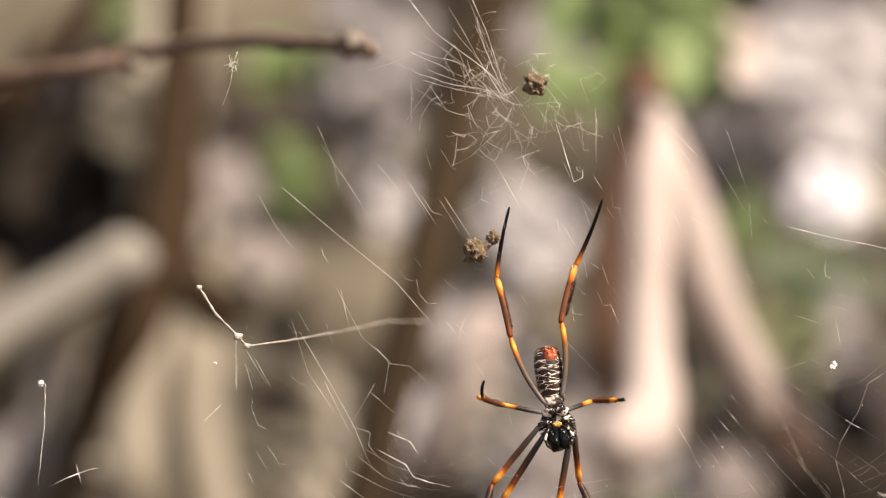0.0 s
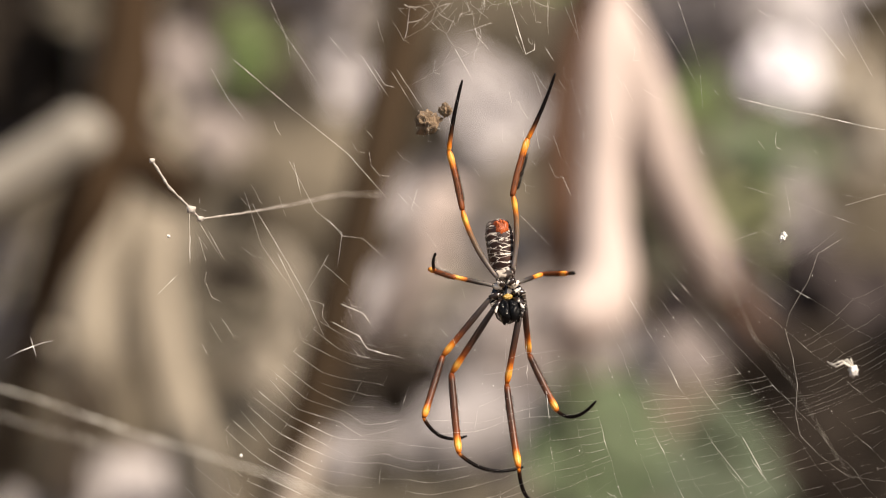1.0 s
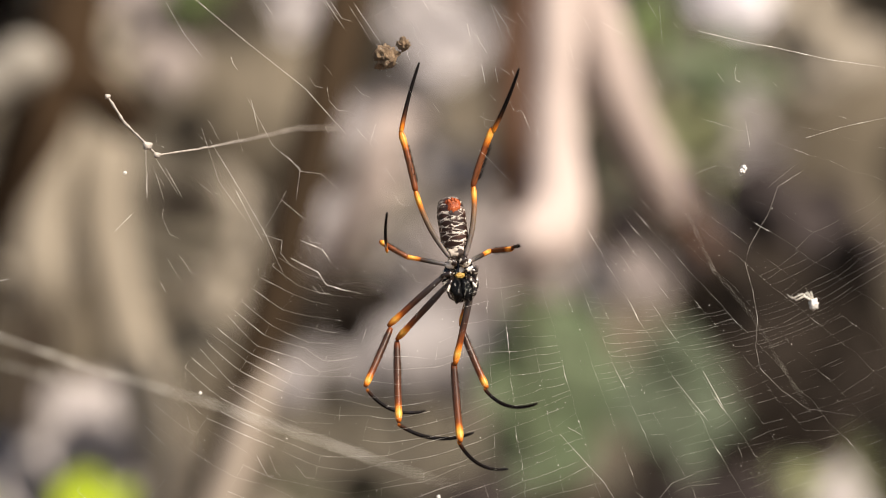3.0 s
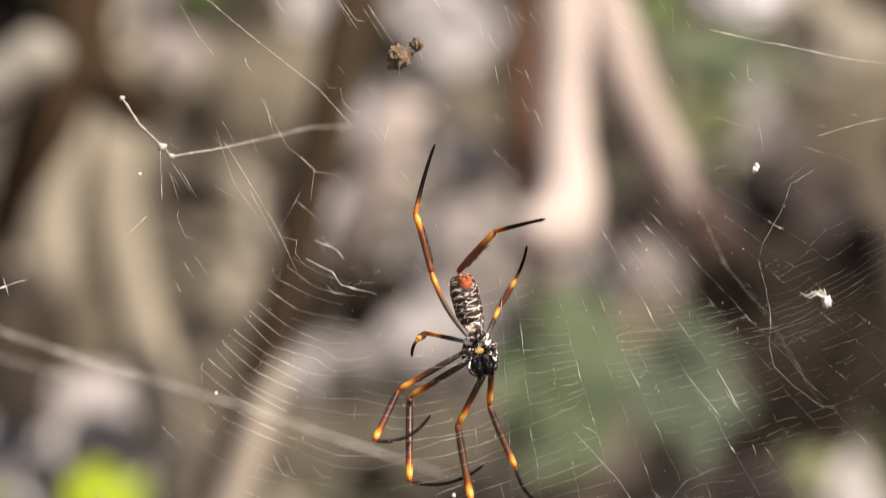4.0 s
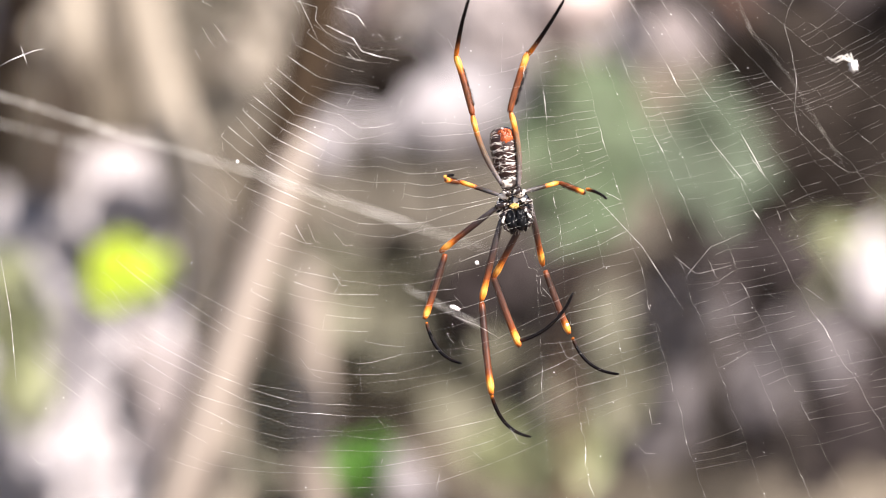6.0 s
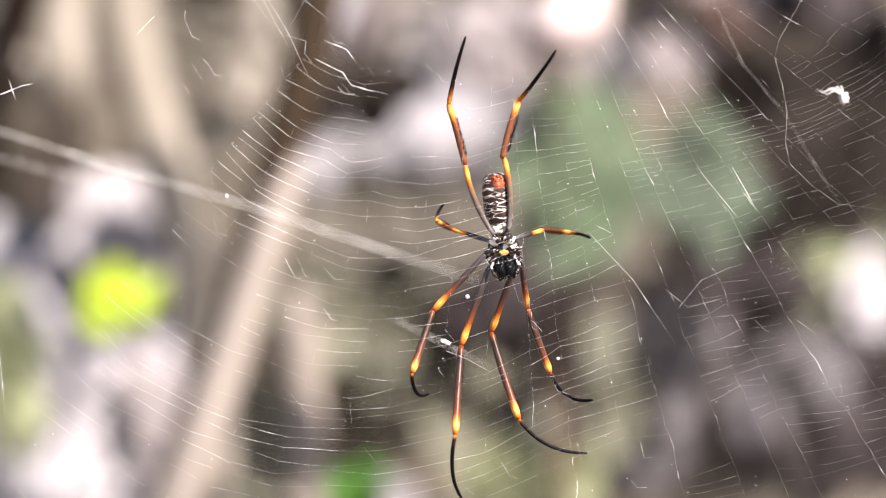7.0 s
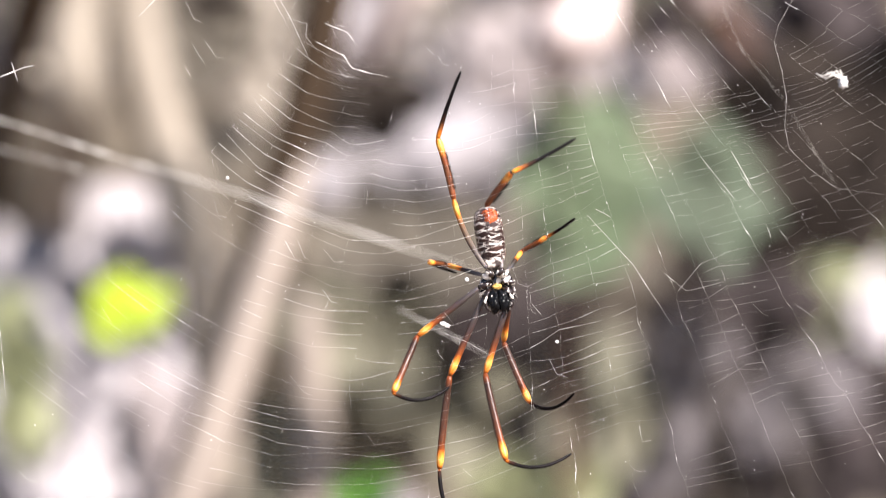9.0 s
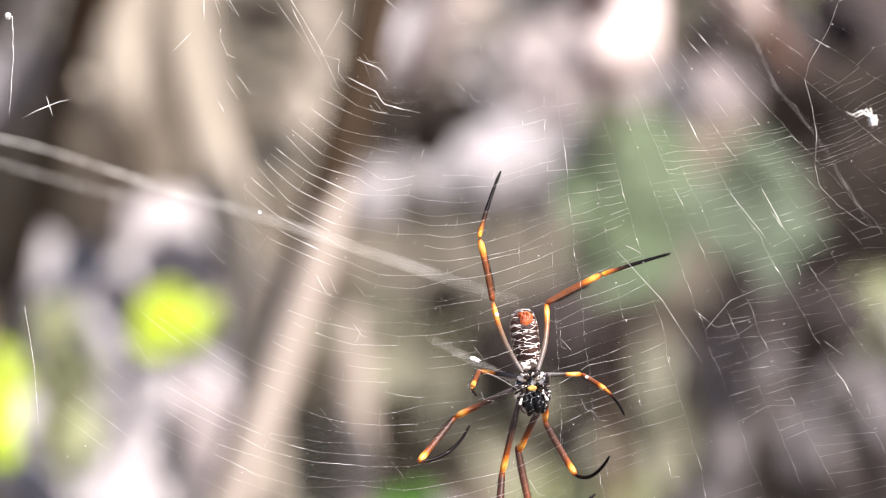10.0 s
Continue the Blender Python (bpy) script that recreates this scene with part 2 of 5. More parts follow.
    nt.links.new(bend.outputs["Fac"], rise.inputs[0])
    nt.links.new(sep.outputs["Z"], rise.inputs[2])
    saw = nt.nodes.new("ShaderNodeMath")
    saw.operation = "PINGPONG"
    saw.inputs[1].default_value = 0.00082
    nt.links.new(rise.outputs[0], saw.inputs[0])
    unit = nt.nodes.new("ShaderNodeMath")
    unit.operation = "DIVIDE"
    unit.inputs[1].default_value = 0.00082
    nt.links.new(saw.outputs[0], unit.inputs[0])
    bands = ramp_node(nt, [(0.0, (1, 1, 1)), (0.11, (0.95, 0.95, 0.95)), (0.2, (0, 0, 0))])
    nt.links.new(unit.outputs[0], bands.inputs["Fac"])
    line = nt.nodes.new("ShaderNodeMixRGB")
    line.blend_type = "LIGHTEN"
    line.inputs[0].default_value = 1.0
    nt.links.new(net.outputs["Color"], line.inputs[1])
    nt.links.new(bands.outputs["Color"], line.inputs[2])
    big = nt.nodes.new("ShaderNodeTexNoise")
    big.inputs["Scale"].default_value = 420
    nt.links.new(co.outputs["Object"], big.inputs["Vector"])
    base = ramp_node(nt, [(0.35, (0.014, 0.0065, 0.005)), (0.6, (0.04, 0.015, 0.011)), (0.8, (0.1, 0.04, 0.027))])
    nt.links.new(big.outputs["Fac"], base.inputs["Fac"])
    mix = nt.nodes.new("ShaderNodeMixRGB")
    mix.inputs[2].default_value = (0.86, 0.79, 0.7, 1)
    gap = nt.nodes.new("ShaderNodeTexNoise")
    gap.inputs["Scale"].default_value = 750
    nt.links.new(co.outputs["Object"], gap.inputs["Vector"])
    keep = ramp_node(nt, [(0.42, (0.08, 0.08, 0.08)), (0.54, (1, 1, 1))])
    nt.links.new(gap.outputs["Fac"], keep.inputs["Fac"])
    cut = nt.nodes.new("ShaderNodeMath")
    cut.operation = "MULTIPLY"
    nt.links.new(line.outputs["Color"], cut.inputs[0])
    nt.links.new(keep.outputs["Color"], cut.inputs[1])
    nt.links.new(cut.outputs[0], mix.inputs[0])
    nt.links.new(base.outputs["Color"], mix.inputs[1])
    nt.links.new(mix.outputs[0], b.inputs["Base Color"])
    bp = nt.nodes.new("ShaderNodeBump")
    bp.inputs["Strength"].default_value = 0.5
    bp.inputs["Distance"].default_value = 0.0002
    nt.links.new(line.outputs["Color"], bp.inputs["Height"])
    nt.links.new(bp.outputs["Normal"], b.inputs["Normal"])
    return m


ABDOMEN = abdomen_material()
SPINNERET = mottled("spinneret_red", (0.16, 0.026, 0.012), (0.55, 0.12, 0.035), 700, 0.25)
# Cream speckles, raised in brightness to carry white highlights too.
COXA = speckled("coxa", (0.02, 0.012, 0.01), (0.82, 0.74, 0.64), 620, 0.56, 0.25)
PLATE = speckled("belly_plate", (0.05, 0.035, 0.03), (0.62, 0.54, 0.46), 420, 0.47, 0.3)
STERNUM = mottled("sternum_yellow", (0.3, 0.15, 0.03), (0.72, 0.46, 0.12), 700, 0.4)
JAW = mottled("jaw_black", (0.002, 0.002, 0.002), (0.006, 0.006, 0.007), 500, 0.16, bump=0.25)
JAW.node_tree.nodes["Principled BSDF"].inputs["Specular IOR Level"].default_value = 0.16
# Pale patches are silvery marking and painted-in highlights of the glossy head.
CARAPACE = speckled("carapace", (0.012, 0.011, 0.013), (0.8, 0.77, 0.75), 520, 0.56, 0.25)
HAIR = material("pale_hair", 0.5)[0]
HAIR.node_tree.nodes["Principled BSDF"].inputs["Base Color"].default_value = (0.6, 0.55, 0.5, 1)
BRISTLE = material("bristle", 0.4)[0]
BRISTLE.node_tree.nodes["Principled BSDF"].inputs["Base Color"].default_value = (0.012, 0.009, 0.008, 1)


# ---- mesh helpers ----
def part(name, bm, mat, parent=None, label="", smooth=True):
    me = bpy.data.meshes.new(name)
    bm.normal_update()
    bm.to_mesh(me)
    bm.free()
    if mat:
        me.materials.append(mat)
    if smooth:
        me.polygons.foreach_set("use_smooth", [True] * len(me.polygons))
    ob = new(name, me)
    if parent:
        ob.parent = parent
    return tagged(ob, label)


def empty(name, loc, label, category, group="", kind=""):
    ob = new(name)
    ob.location = loc
    ob.empty_display_size = 0.01
    return tagged(ob, label, category, group, kind)


def tube(bm, pts, radii, sides=8, caps=True):
    """A tube along points; radii one per point."""
    pts = [Vector(p) for p in pts]
    side = None
    rings = []
    for i, p in enumerate(pts):
        d = (pts[min(i + 1, len(pts) - 1)] - pts[max(i - 1, 0)]).normalized()
        if side is None:
            side = d.orthogonal().normalized()
        side = (side - d * side.dot(d)).normalized()
        up = d.cross(side)
        rings.append([bm.verts.new(p + (side * math.cos(a) + up * math.sin(a)) * radii[i])
                      for a in (2 * math.pi * k / sides for k in range(sides))])
    for a, b in zip(rings, rings[1:]):
        for k in range(sides):
            bm.faces.new((a[k], a[(k + 1) % sides], b[(k + 1) % sides], b[k]))
    if caps:
        bm.faces.new(rings[0][::-1])
        bm.faces.new(rings[-1])


def blob(bm, centre, size, seed=0, rough=0.15, freq=1.5, sub=3):
    """A lumpy ellipsoid."""
    r = bmesh.ops.create_icosphere(bm, subdivisions=sub, radius=1.0)
    for v in r["verts"]:
        k = 1 + rough * noise.noise(v.co * freq + Vector((seed * 7.3, seed * 1.7, 0)))
        v.co = Vector(centre) + Vector((v.co.x * size[0], v.co.y * size[1], v.co.z * size[2])) * k


# ---- setting: ground and the thicket behind ----
def ground():
    bm = bmesh.new()
    n = 60
    ext = 40.0
    grid = []
    for i in range(n + 1):
        row = []
        for j in range(n + 1):
            u, v = 2 * i / n - 1, 2 * j / n - 1
            x, y = ext * u * abs(u) ** 1.5, ext * v * abs(v) ** 1.5
            z = 0.06 * noise.noise(Vector((x, y, 0)) * 1.3) + max(0, y - 2.6) * 0.22 / (1 + 0.02 * max(0, y))
            row.append(bm.verts.new((x, y, z)))
        grid.append(row)
    for i in range(n):
        for j in range(n):
            bm.faces.new((grid[i][j], grid[i + 1][j], grid[i + 1][j + 1], grid[i][j + 1]))
    tagged(part("ground", bm, EARTH), "brown earth strewn with dead leaves under scrub", "ground", kind="structure")


ground()


def backdrop():
    """Far scrub: a lumpy bank of undergrowth that closes the view."""
    bm = bmesh.new()
    nx, nz = 70, 30
    g = []
    for i in range(nx + 1):
        a = radians(-75 + 150 * i / nx)
        col = []
        for j in range(nz + 1):
            z = -0.2 + 3.6 * j / nz
            r = 3.9 + 0.5 * noise.noise(Vector((i * 0.5, j * 0.5, 3))) + 0.25 * noise.noise(Vector((i * 1.3, j * 1.3, 9)))
            col.append(bm.verts.new((r * math.sin(a), -0.56 + r * math.cos(a), z)))
        g.append(col)
    for i in range(nx):
        for j in range(nz):
            bm.faces.new((g[i][j], g[i + 1][j], g[i + 1][j + 1], g[i][j + 1]))
    tagged(part("backdrop", bm, THICKET), "dim brown wall of far scrub and undergrowth", "undergrowth", kind="structure")


backdrop()


# ---- stems and branches behind the web ----
def stem(name, pts, widths, mat, label, category="stem", group="", seed=0, fork=()):
    """A tapered, slightly wavy woody stem through points, with an optional side arm."""
    pts, widths = list(pts), list(widths)
    if "tree" in name:
        rise = (Vector(pts[0]) - Vector(pts[1])).normalized()
        pts.insert(0, tuple(Vector(pts[0]) + (rise + Vector((0, 0, 0.6))).normalized() * 1.3))
        widths.insert(0, widths[0] * 0.55)
    root = empty(name, pts[0], label, category, group)
    o = Vector(pts[0])
    for nm, ps, ws in (("trunk", pts, widths), *(("limb", p, w) for p, w in fork)):
        bm = bmesh.new()
        line, rad = [], []
        for a, b, wa, wb in zip(ps, ps[1:], ws, ws[1:]):
            a, b = Vector(a), Vector(b)
            k = max(3, int((b - a).length / 0.05))
            for i in range(k):
                f = i / k
                p = a.lerp(b, f)
                w = noise.noise_vector(p * 6 + Vector((seed * 3.1, 0, 0)))
                line.append(p + w * 0.006 - o)
                rad.append((wa + (wb - wa) * f) / 2 * (1 + 0.14 * noise.noise(p * 17)))
        line.append(Vector(ps[-1]) - o)
        rad.append(ws[-1] / 2)
        tube(bm, line, rad, 12)
        part(nm, bm, mat, root)
        if name in ("forked_limb", "low_log", "bleached_stump"):
            continue
        rng = random.Random(seed * 17 + len(nm))
        for i in range(2, len(line) - 2, max(4, len(line) // 4)):
            a = line[i]
            d = Vector((rng.choice((-1, 1)) * 0.8, rng.uniform(-0.6, 0.2), rng.uniform(0.2, 0.9))).normalized()
            bm = bmesh.new()
            r = rad[i]
            tube(bm, [a, a + d * r * 1.3, a + d * r * 2.0], [r * 0.55, r * 0.34, r * 0.2], 8)
            part("branch_stub", bm, mat, root)
    return root


GS = "stems behind the web"
# Upper trunk in shade, with the shade put into its brown bark.
stem("slanting_tree", [(0.0258, 0.7666, 1.6814), (0.0054, 0.7666, 1.6002), (-0.0600, 0.7666, 1.3389), (-0.1010, 0.7800, 1.2060), (-0.1330, 0.8000, 1.1187), (-0.4800, 0.8000, 0.0200)], [0.02218, 0.02365, 0.02513, 0.022, 0.021, 0.03326], BARK_BROWN,
     "slanting dark brown tree rooted in the earth", "tree", GS, 1)
# Sunlit lower reach of the slanting trunk, built as a separate paler stem.
stem("sapling", [(-0.0557, 0.6720, 1.2959), (-0.0662, 0.6580, 1.2713), (-0.0900, 0.6370, 1.2076), (-0.1152, 0.6160, 1.1404), (-0.4700, 0.6000, 0.0200)], [0.0084, 0.0175, 0.021, 0.0231, 0.028], BARK_BUFF,
     "slim leaning buff stem for the sunlit part of the slanting trunk", "sapling", GS, 2)
stem("grey_log", [(-0.116, 1.800, 1.259), (-0.070, 1.850, 1.276), (0.001, 1.900, 1.298), (0.091, 1.950, 1.330), (0.208, 2.000, 1.369)], [0.03, 0.07, 0.085, 0.085, 0.07], BARK_GREY,
     "weathered grey lilac log lodged among the stems", "log", GS, 12)
stem("pale_tree", [(-0.2867, 1.5000, 1.7736), (-0.2653, 1.3500, 1.6598), (-0.2638, 1.3500, 1.5543), (-0.2621, 1.3500, 1.4586), (-0.2693, 1.3500, 1.4067), (-0.2713, 1.3500, 1.3551), (-0.2986, 1.5000, 1.2914), (-0.3682, 1.9000, 1.2208), (-0.4053, 2.1000, 1.1053), (-0.4119, 2.1000, 0.9851), (-0.4500, 2.1000, 0.0200)], [0.03, 0.036, 0.04, 0.042, 0.042, 0.042, 0.038, 0.036, 0.036, 0.036, 0.06], BARK_PALE,
     "upright pale beige tree rooted in the earth", "tree", GS, 3)
stem("dark_tree", [(-0.2068, 1.1000, 1.6601), (-0.2075, 1.1000, 1.5986), (-0.2113, 1.1000, 1.5412), (-0.2190, 1.1000, 1.5031), (-0.2365, 1.1000, 1.4537), (-0.2578, 1.1000, 1.4083), (-0.2698, 1.1000, 1.3707), (-0.2829, 1.1000, 1.3110), (-0.6000, 1.1000, 0.0200)], [0.03, 0.036, 0.044, 0.05, 0.044, 0.03, 0.02, 0.016, 0.02], BARK_DARK_SHADED,
     "upright dark brown tree, shade put into its bark, rooted in the earth", "tree", GS, 4,
     fork=[([(-0.2164, 1.1000, 1.5031), (-0.1996, 1.1000, 1.4806), (-0.1845, 1.1200, 1.4638), (-0.1731, 1.1400, 1.4543)], [0.034, 0.036, 0.032, 0.02])])
stem("beige_tree", [(-0.3337, 2.2000, 1.7916), (-0.2433, 1.5000, 1.5366), (-0.2270, 1.4000, 1.4686), (-0.2281, 1.4000, 1.4026), (-0.2156, 1.4000, 1.3453), (-0.1968, 1.4000, 1.2923), (-0.1838, 1.4000, 1.2393), (-0.1200, 1.6000, 0.0200)], [0.03, 0.04, 0.045, 0.047, 0.042, 0.04, 0.036, 0.05], BARK_PALE,
     "slim beige tree with smooth bark, rooted in the earth", "tree", GS, 5)
stem("brown_sapling", [(0.0955, 0.9500, 1.6000), (0.0870, 0.9500, 1.5650), (0.0808, 0.9500, 1.5354), (0.0778, 0.9500, 1.5008), (0.0738, 0.9500, 1.4664), (0.0700, 0.9500, 1.4253), (0.0770, 1.0000, 1.3880), (0.1080, 1.3800, 1.3150), (0.1250, 1.4600, 0.0200)], [0.022, 0.027, 0.03, 0.031, 0.03, 0.024, 0.016, 0.012, 0.02], BARK_RED,
     "leaning red brown sapling rooted in the earth", "sapling", GS, 6)
stem("forked_limb", [(0.0900, 0.9350, 1.5700), (0.0987, 0.8200, 1.5442), (0.0928, 0.8000, 1.5064), (0.0902, 0.7950, 1.4747), (0.0869, 0.7900, 1.4434), (0.0855, 0.7800, 1.4120), (0.0862, 0.7680, 1.3845), (0.0818, 0.7580, 1.3690), (0.0719, 0.7500, 1.3633), (0.0616, 0.7500, 1.3671), (0.0580, 0.7500, 1.3701)], [0.01, 0.014, 0.024, 0.029, 0.027, 0.029, 0.034, 0.04, 0.036, 0.03, 0.014], BARK_PINK,
     "forked bleached pink limb hanging beside a brown tree", "branch", GS, 7,
     fork=[([(0.1012, 0.8280, 1.5385), (0.1077, 0.8280, 1.5106), (0.1151, 0.8350, 1.4798), (0.1222, 0.8400, 1.4540), (0.1335, 0.8450, 1.4327), (0.1515, 0.8550, 1.4008), (0.1616, 0.8650, 1.3807)], [0.014, 0.026, 0.036, 0.039, 0.032, 0.028, 0.018])])
stem("low_log", [(-0.3285, 1.0000, 1.4134), (-0.3009, 1.0000, 1.4332), (-0.2802, 1.0000, 1.4477), (-0.2455, 1.0000, 1.4701), (-0.2229, 1.0000, 1.4868), (-0.2170, 1.0000, 1.4912)], [0.034, 0.034, 0.034, 0.034, 0.032, 0.022], BARK_DUN,
     "pale bleached log leaning among the stems", "log", GS, 8)
stem("dark_branch", [(-0.411, 1.300, 1.583), (-0.341, 1.300, 1.666), (-0.291, 1.300, 1.732), (-0.246, 1.300, 1.802)], [0.03, 0.026, 0.02, 0.016], BARK_DARK_SHADED,
     "dark branch slanting up, shade put into its bark", "branch", GS, 9)
stem("thin_branch", [(-0.288, 1.900, 1.715), (-0.175, 1.900, 1.724), (-0.063, 1.900, 1.739)], [0.02, 0.018, 0.014], LEAF_DRY,
     "thin brown branch running level between the trees", "branch", GS, 10)
stem("russet_branch", [(0.216, 1.600, 1.458), (0.245, 1.600, 1.420), (0.279, 1.600, 1.377)], [0.014, 0.022, 0.016], BARK_RED,
     "russet branch slanting down in shade", "branch", GS, 11)
stem("pale_branch", [(0.0014, 1.7200, 1.5242), (-0.0141, 1.7200, 1.4884), (-0.0325, 1.7400, 1.4435), (-0.0564, 1.7600, 1.4004), (-0.0602, 1.8000, 1.3674), (-0.0571, 1.8800, 1.3281)], [0.032, 0.042, 0.044, 0.04, 0.024, 0.016], BARK_PINK,
     "pale bleached branch leaning on a grey log", "branch", GS, 14)
stem("bleached_stump", [(-0.2925, 1.8500, 1.2741), (-0.2970, 1.8500, 1.2524), (-0.3026, 1.8500, 1.2117), (-0.3077, 1.8500, 1.1519), (-0.3124, 1.8500, 1.0812), (-0.3138, 1.8500, 1.0158), (-0.3800, 1.8500, 0.0200)], [0.045, 0.1, 0.135, 0.143, 0.143, 0.143, 0.16], BARK_BLEACHED,
     "thick bleached pinkish stump rooted in the earth", "tree stump", GS, 15)
stem("buff_stick", [(-0.0805, 1.1000, 1.2055), (-0.0771, 1.1000, 1.1755), (-0.0739, 1.1000, 1.1230), (-0.0724, 1.1000, 1.0590), (-0.1200, 1.1000, 0.0200)], [0.014, 0.024, 0.027, 0.028, 0.034], BARK_BUFF,
     "short buff stick standing in the earth", "stick", GS, 13)


# ---- leaves behind the web ----
def leaf_mesh(name, mat, fold=0.18, wide=0.5):
    """One pointed leaf, base at the origin, along +z, one metre long, facing -y."""
    bm = bmesh.new()
    rows = []
    for i in range(9):
        f = i / 8
        w = wide * 0.5 * math.sin(math.pi * f ** 0.8) ** 0.8 if 0 < f < 1 else 0.012
        bend = 0.1 * math.sin(math.pi * f)
        rows.append([bm.verts.new((s * w, bend - fold * abs(s) * w + d, f)) for d in (0, 0.012) for s in (-1, -0.5, 0, 0.5, 1)])
    for a, b in zip(rows, rows[1:]):
        for k in range(4):
            bm.faces.new((a[k], a[k + 1], b[k + 1], b[k]))
            bm.faces.new((a[k + 6], a[k + 5], b[k + 5], b[k + 6]))
        bm.faces.new((a[5], a[0], b[0], b[5]))
        bm.faces.new((a[4], a[9], b[9], b[4]))
    me = bpy.data.meshes.new(name)
    bm.normal_update()
    bm.to_mesh(me)
    bm.free()
    me.materials.append(mat)
    me.polygons.foreach_set("use_smooth", [True] * len(me.polygons))
    return me


LEAVES = {}


def spray(centre, size, n, length, mat, label, category="leafy twig", wide=0.5, seed=0, tilt=35, group="leafy twigs behind the web", sunny=False):
    """A twig with leaves spread over an ellipse of that width and height."""
    rng = random.Random(seed * 91 + 5)
    c = Vector(centre)
    root = empty("leafy_twig", c, label, category, group)
    key = (mat.name, wide)
    if key not in LEAVES:
        LEAVES[key] = leaf_mesh("leaf", mat, wide=wide)
    bm = bmesh.new()
    spots = []
    for i in range(n):
        a, r = 2.4 * i + rng.random(), math.sqrt((i + 0.4) / n)
        spots.append(Vector((size[0] / 2 * r * math.cos(a), rng.uniform(-0.3, 0.3) * size[0], size[1] / 2 * r * math.sin(a))))
    back = size[0] * 0.3
    lean = rng.uniform(-0.12, 0.12)
    foot = Vector((lean, back + 0.1, -c.z + max(0.0, c.y - 2.5) * 0.2))
    mid = Vector((lean * 0.35, back + 0.03, -c.z * 0.4))
    tube(bm, [foot, mid, Vector((0, back, -size[1] * 0.5)), Vector((0, back, 0)), Vector((0, back, size[1] * 0.4))], [0.0014, 0.0012, 0.001, 0.0009, 0.0007], 6)
    part("twig", bm, STALK_BARK, root)
    for s in spots:
        bm = bmesh.new()
        tube(bm, [Vector((0, size[0] * 0.3, s.z * 0.6)), s + Vector((0, 0.004, 0))], [0.0012, 0.0006], 5)
        part("leaf_stalk", bm, STALK_BARK, root)
        lf = new("leaf", LEAVES[key])
        lf.parent = root
        ln = length * rng.uniform(0.75, 1.2)
        rot = pose(0, 0, 0, rng.uniform(-tilt, tilt), rng.uniform(-180, 180), rng.uniform(-tilt, tilt))
        if sunny:
            s.y = s.y * 0.15 + 0.294 * s.x + 0.588 * s.z
            rot = Vector((0, -1, 0)).rotation_difference(Vector((0.25, -0.85, 0.5))).to_matrix().to_4x4() @ rot
        lf.matrix_basis = Matrix.Translation(s) @ rot @ Matrix.Translation((0, 0, -ln / 2)) @ Matrix.Diagonal((ln, ln, ln, 1))
    return root


SEEDS = iter(range(500))


def leaves(centre, size, n, length, mat, label, wide):
    bright = mat in (LEAF_WHITE, LEAF_LIME, LEAF_PALE, BARK_PINK, LEAF_BUFF, LEAF_BLUE, LEAF_SHADE, LEAF_UMBER)
    spray(centre, size, n, length, mat, label, wide=wide, seed=next(SEEDS), tilt=22 if bright else 35, sunny=bright)


leaves((0.050, 2.300, 1.670), (0.075, 0.1), 12, 0.075, LEAF_PALE, "cluster of bleached pale leaves in full sun", 0.7)
leaves((-0.0795, 1.5000, 1.5881), (0.014, 0.045), 8, 0.042, LEAF_PALE, "hanging bunch of pale dry leaves", 0.6)
leaves((-0.269, 1.900, 1.664), (0.055, 0.055), 6, 0.055, LEAF_GREY, "small bunch of pale dry leaves", 0.7)
leaves((-0.2166, 1.4500, 1.5957), (0.026, 0.03), 8, 0.045, LEAF_BUFF, "bunch of round grey lilac leaves", 0.8)
leaves((-0.1908, 1.5000, 1.5410), (0.03, 0.03), 7, 0.042, LEAF_BUFF, "bunch of round grey lilac leaves", 0.7)
leaves((0.308, 1.700, 1.627), (0.045, 0.035), 12, 0.056, LEAF_WHITE, "white leaves standing in for a blurred sun highlight", 0.8)
leaves((0.1662, 1.0500, 1.6312), (0.012, 0.045), 7, 0.042, BARK_PINK, "pale pink curled leaves in full sun", 0.5)
# Leaf cluster added to imitate the disc of a blurred bright spot.
leaves((0.1672, 1.1200, 1.3518), (0.014, 0.014), 7, 0.036, LEAF_BUFF, "round pale leaves shaped as a blurred highlight disc", 0.9)
leaves((0.405, 1.700, 1.152), (0.03, 0.07), 7, 0.06, LEAF_PALE, "white glossy leaves in full sun", 0.55)
leaves((0.398, 1.800, 1.167), (0.08, 0.1), 14, 0.065, LEAF_OLIVE, "olive leafy twig in the sun", 0.6)
leaves((0.368, 2.000, 1.086), (0.22, 0.18), 26, 0.065, LEAF_DRY, "tangle of purple brown dead leaves", 0.65)
leaves((0.326, 1.900, 1.056), (0.1, 0.07), 8, 0.05, LEAF_DRY, "bunch of purple brown dead leaves", 0.65)
leaves((0.229, 1.680, 1.120), (0.06, 0.06), 8, 0.055, LEAF_DUSK, "tangle of grey lilac dead leaves", 0.65)
leaves((0.141, 1.500, 1.087), (0.06, 0.09), 12, 0.06, LEAF_MOSS, "olive leafy twig in dappled sun", 0.6)
leaves((-0.263, 1.700, 1.224), (0.09, 0.06), 11, 0.065, LEAF_PALE, "bunch of pale dry leaves in the sun", 0.75)
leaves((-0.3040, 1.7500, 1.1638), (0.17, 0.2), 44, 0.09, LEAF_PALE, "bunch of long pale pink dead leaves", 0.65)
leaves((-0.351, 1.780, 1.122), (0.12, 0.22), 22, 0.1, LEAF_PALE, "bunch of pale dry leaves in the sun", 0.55)
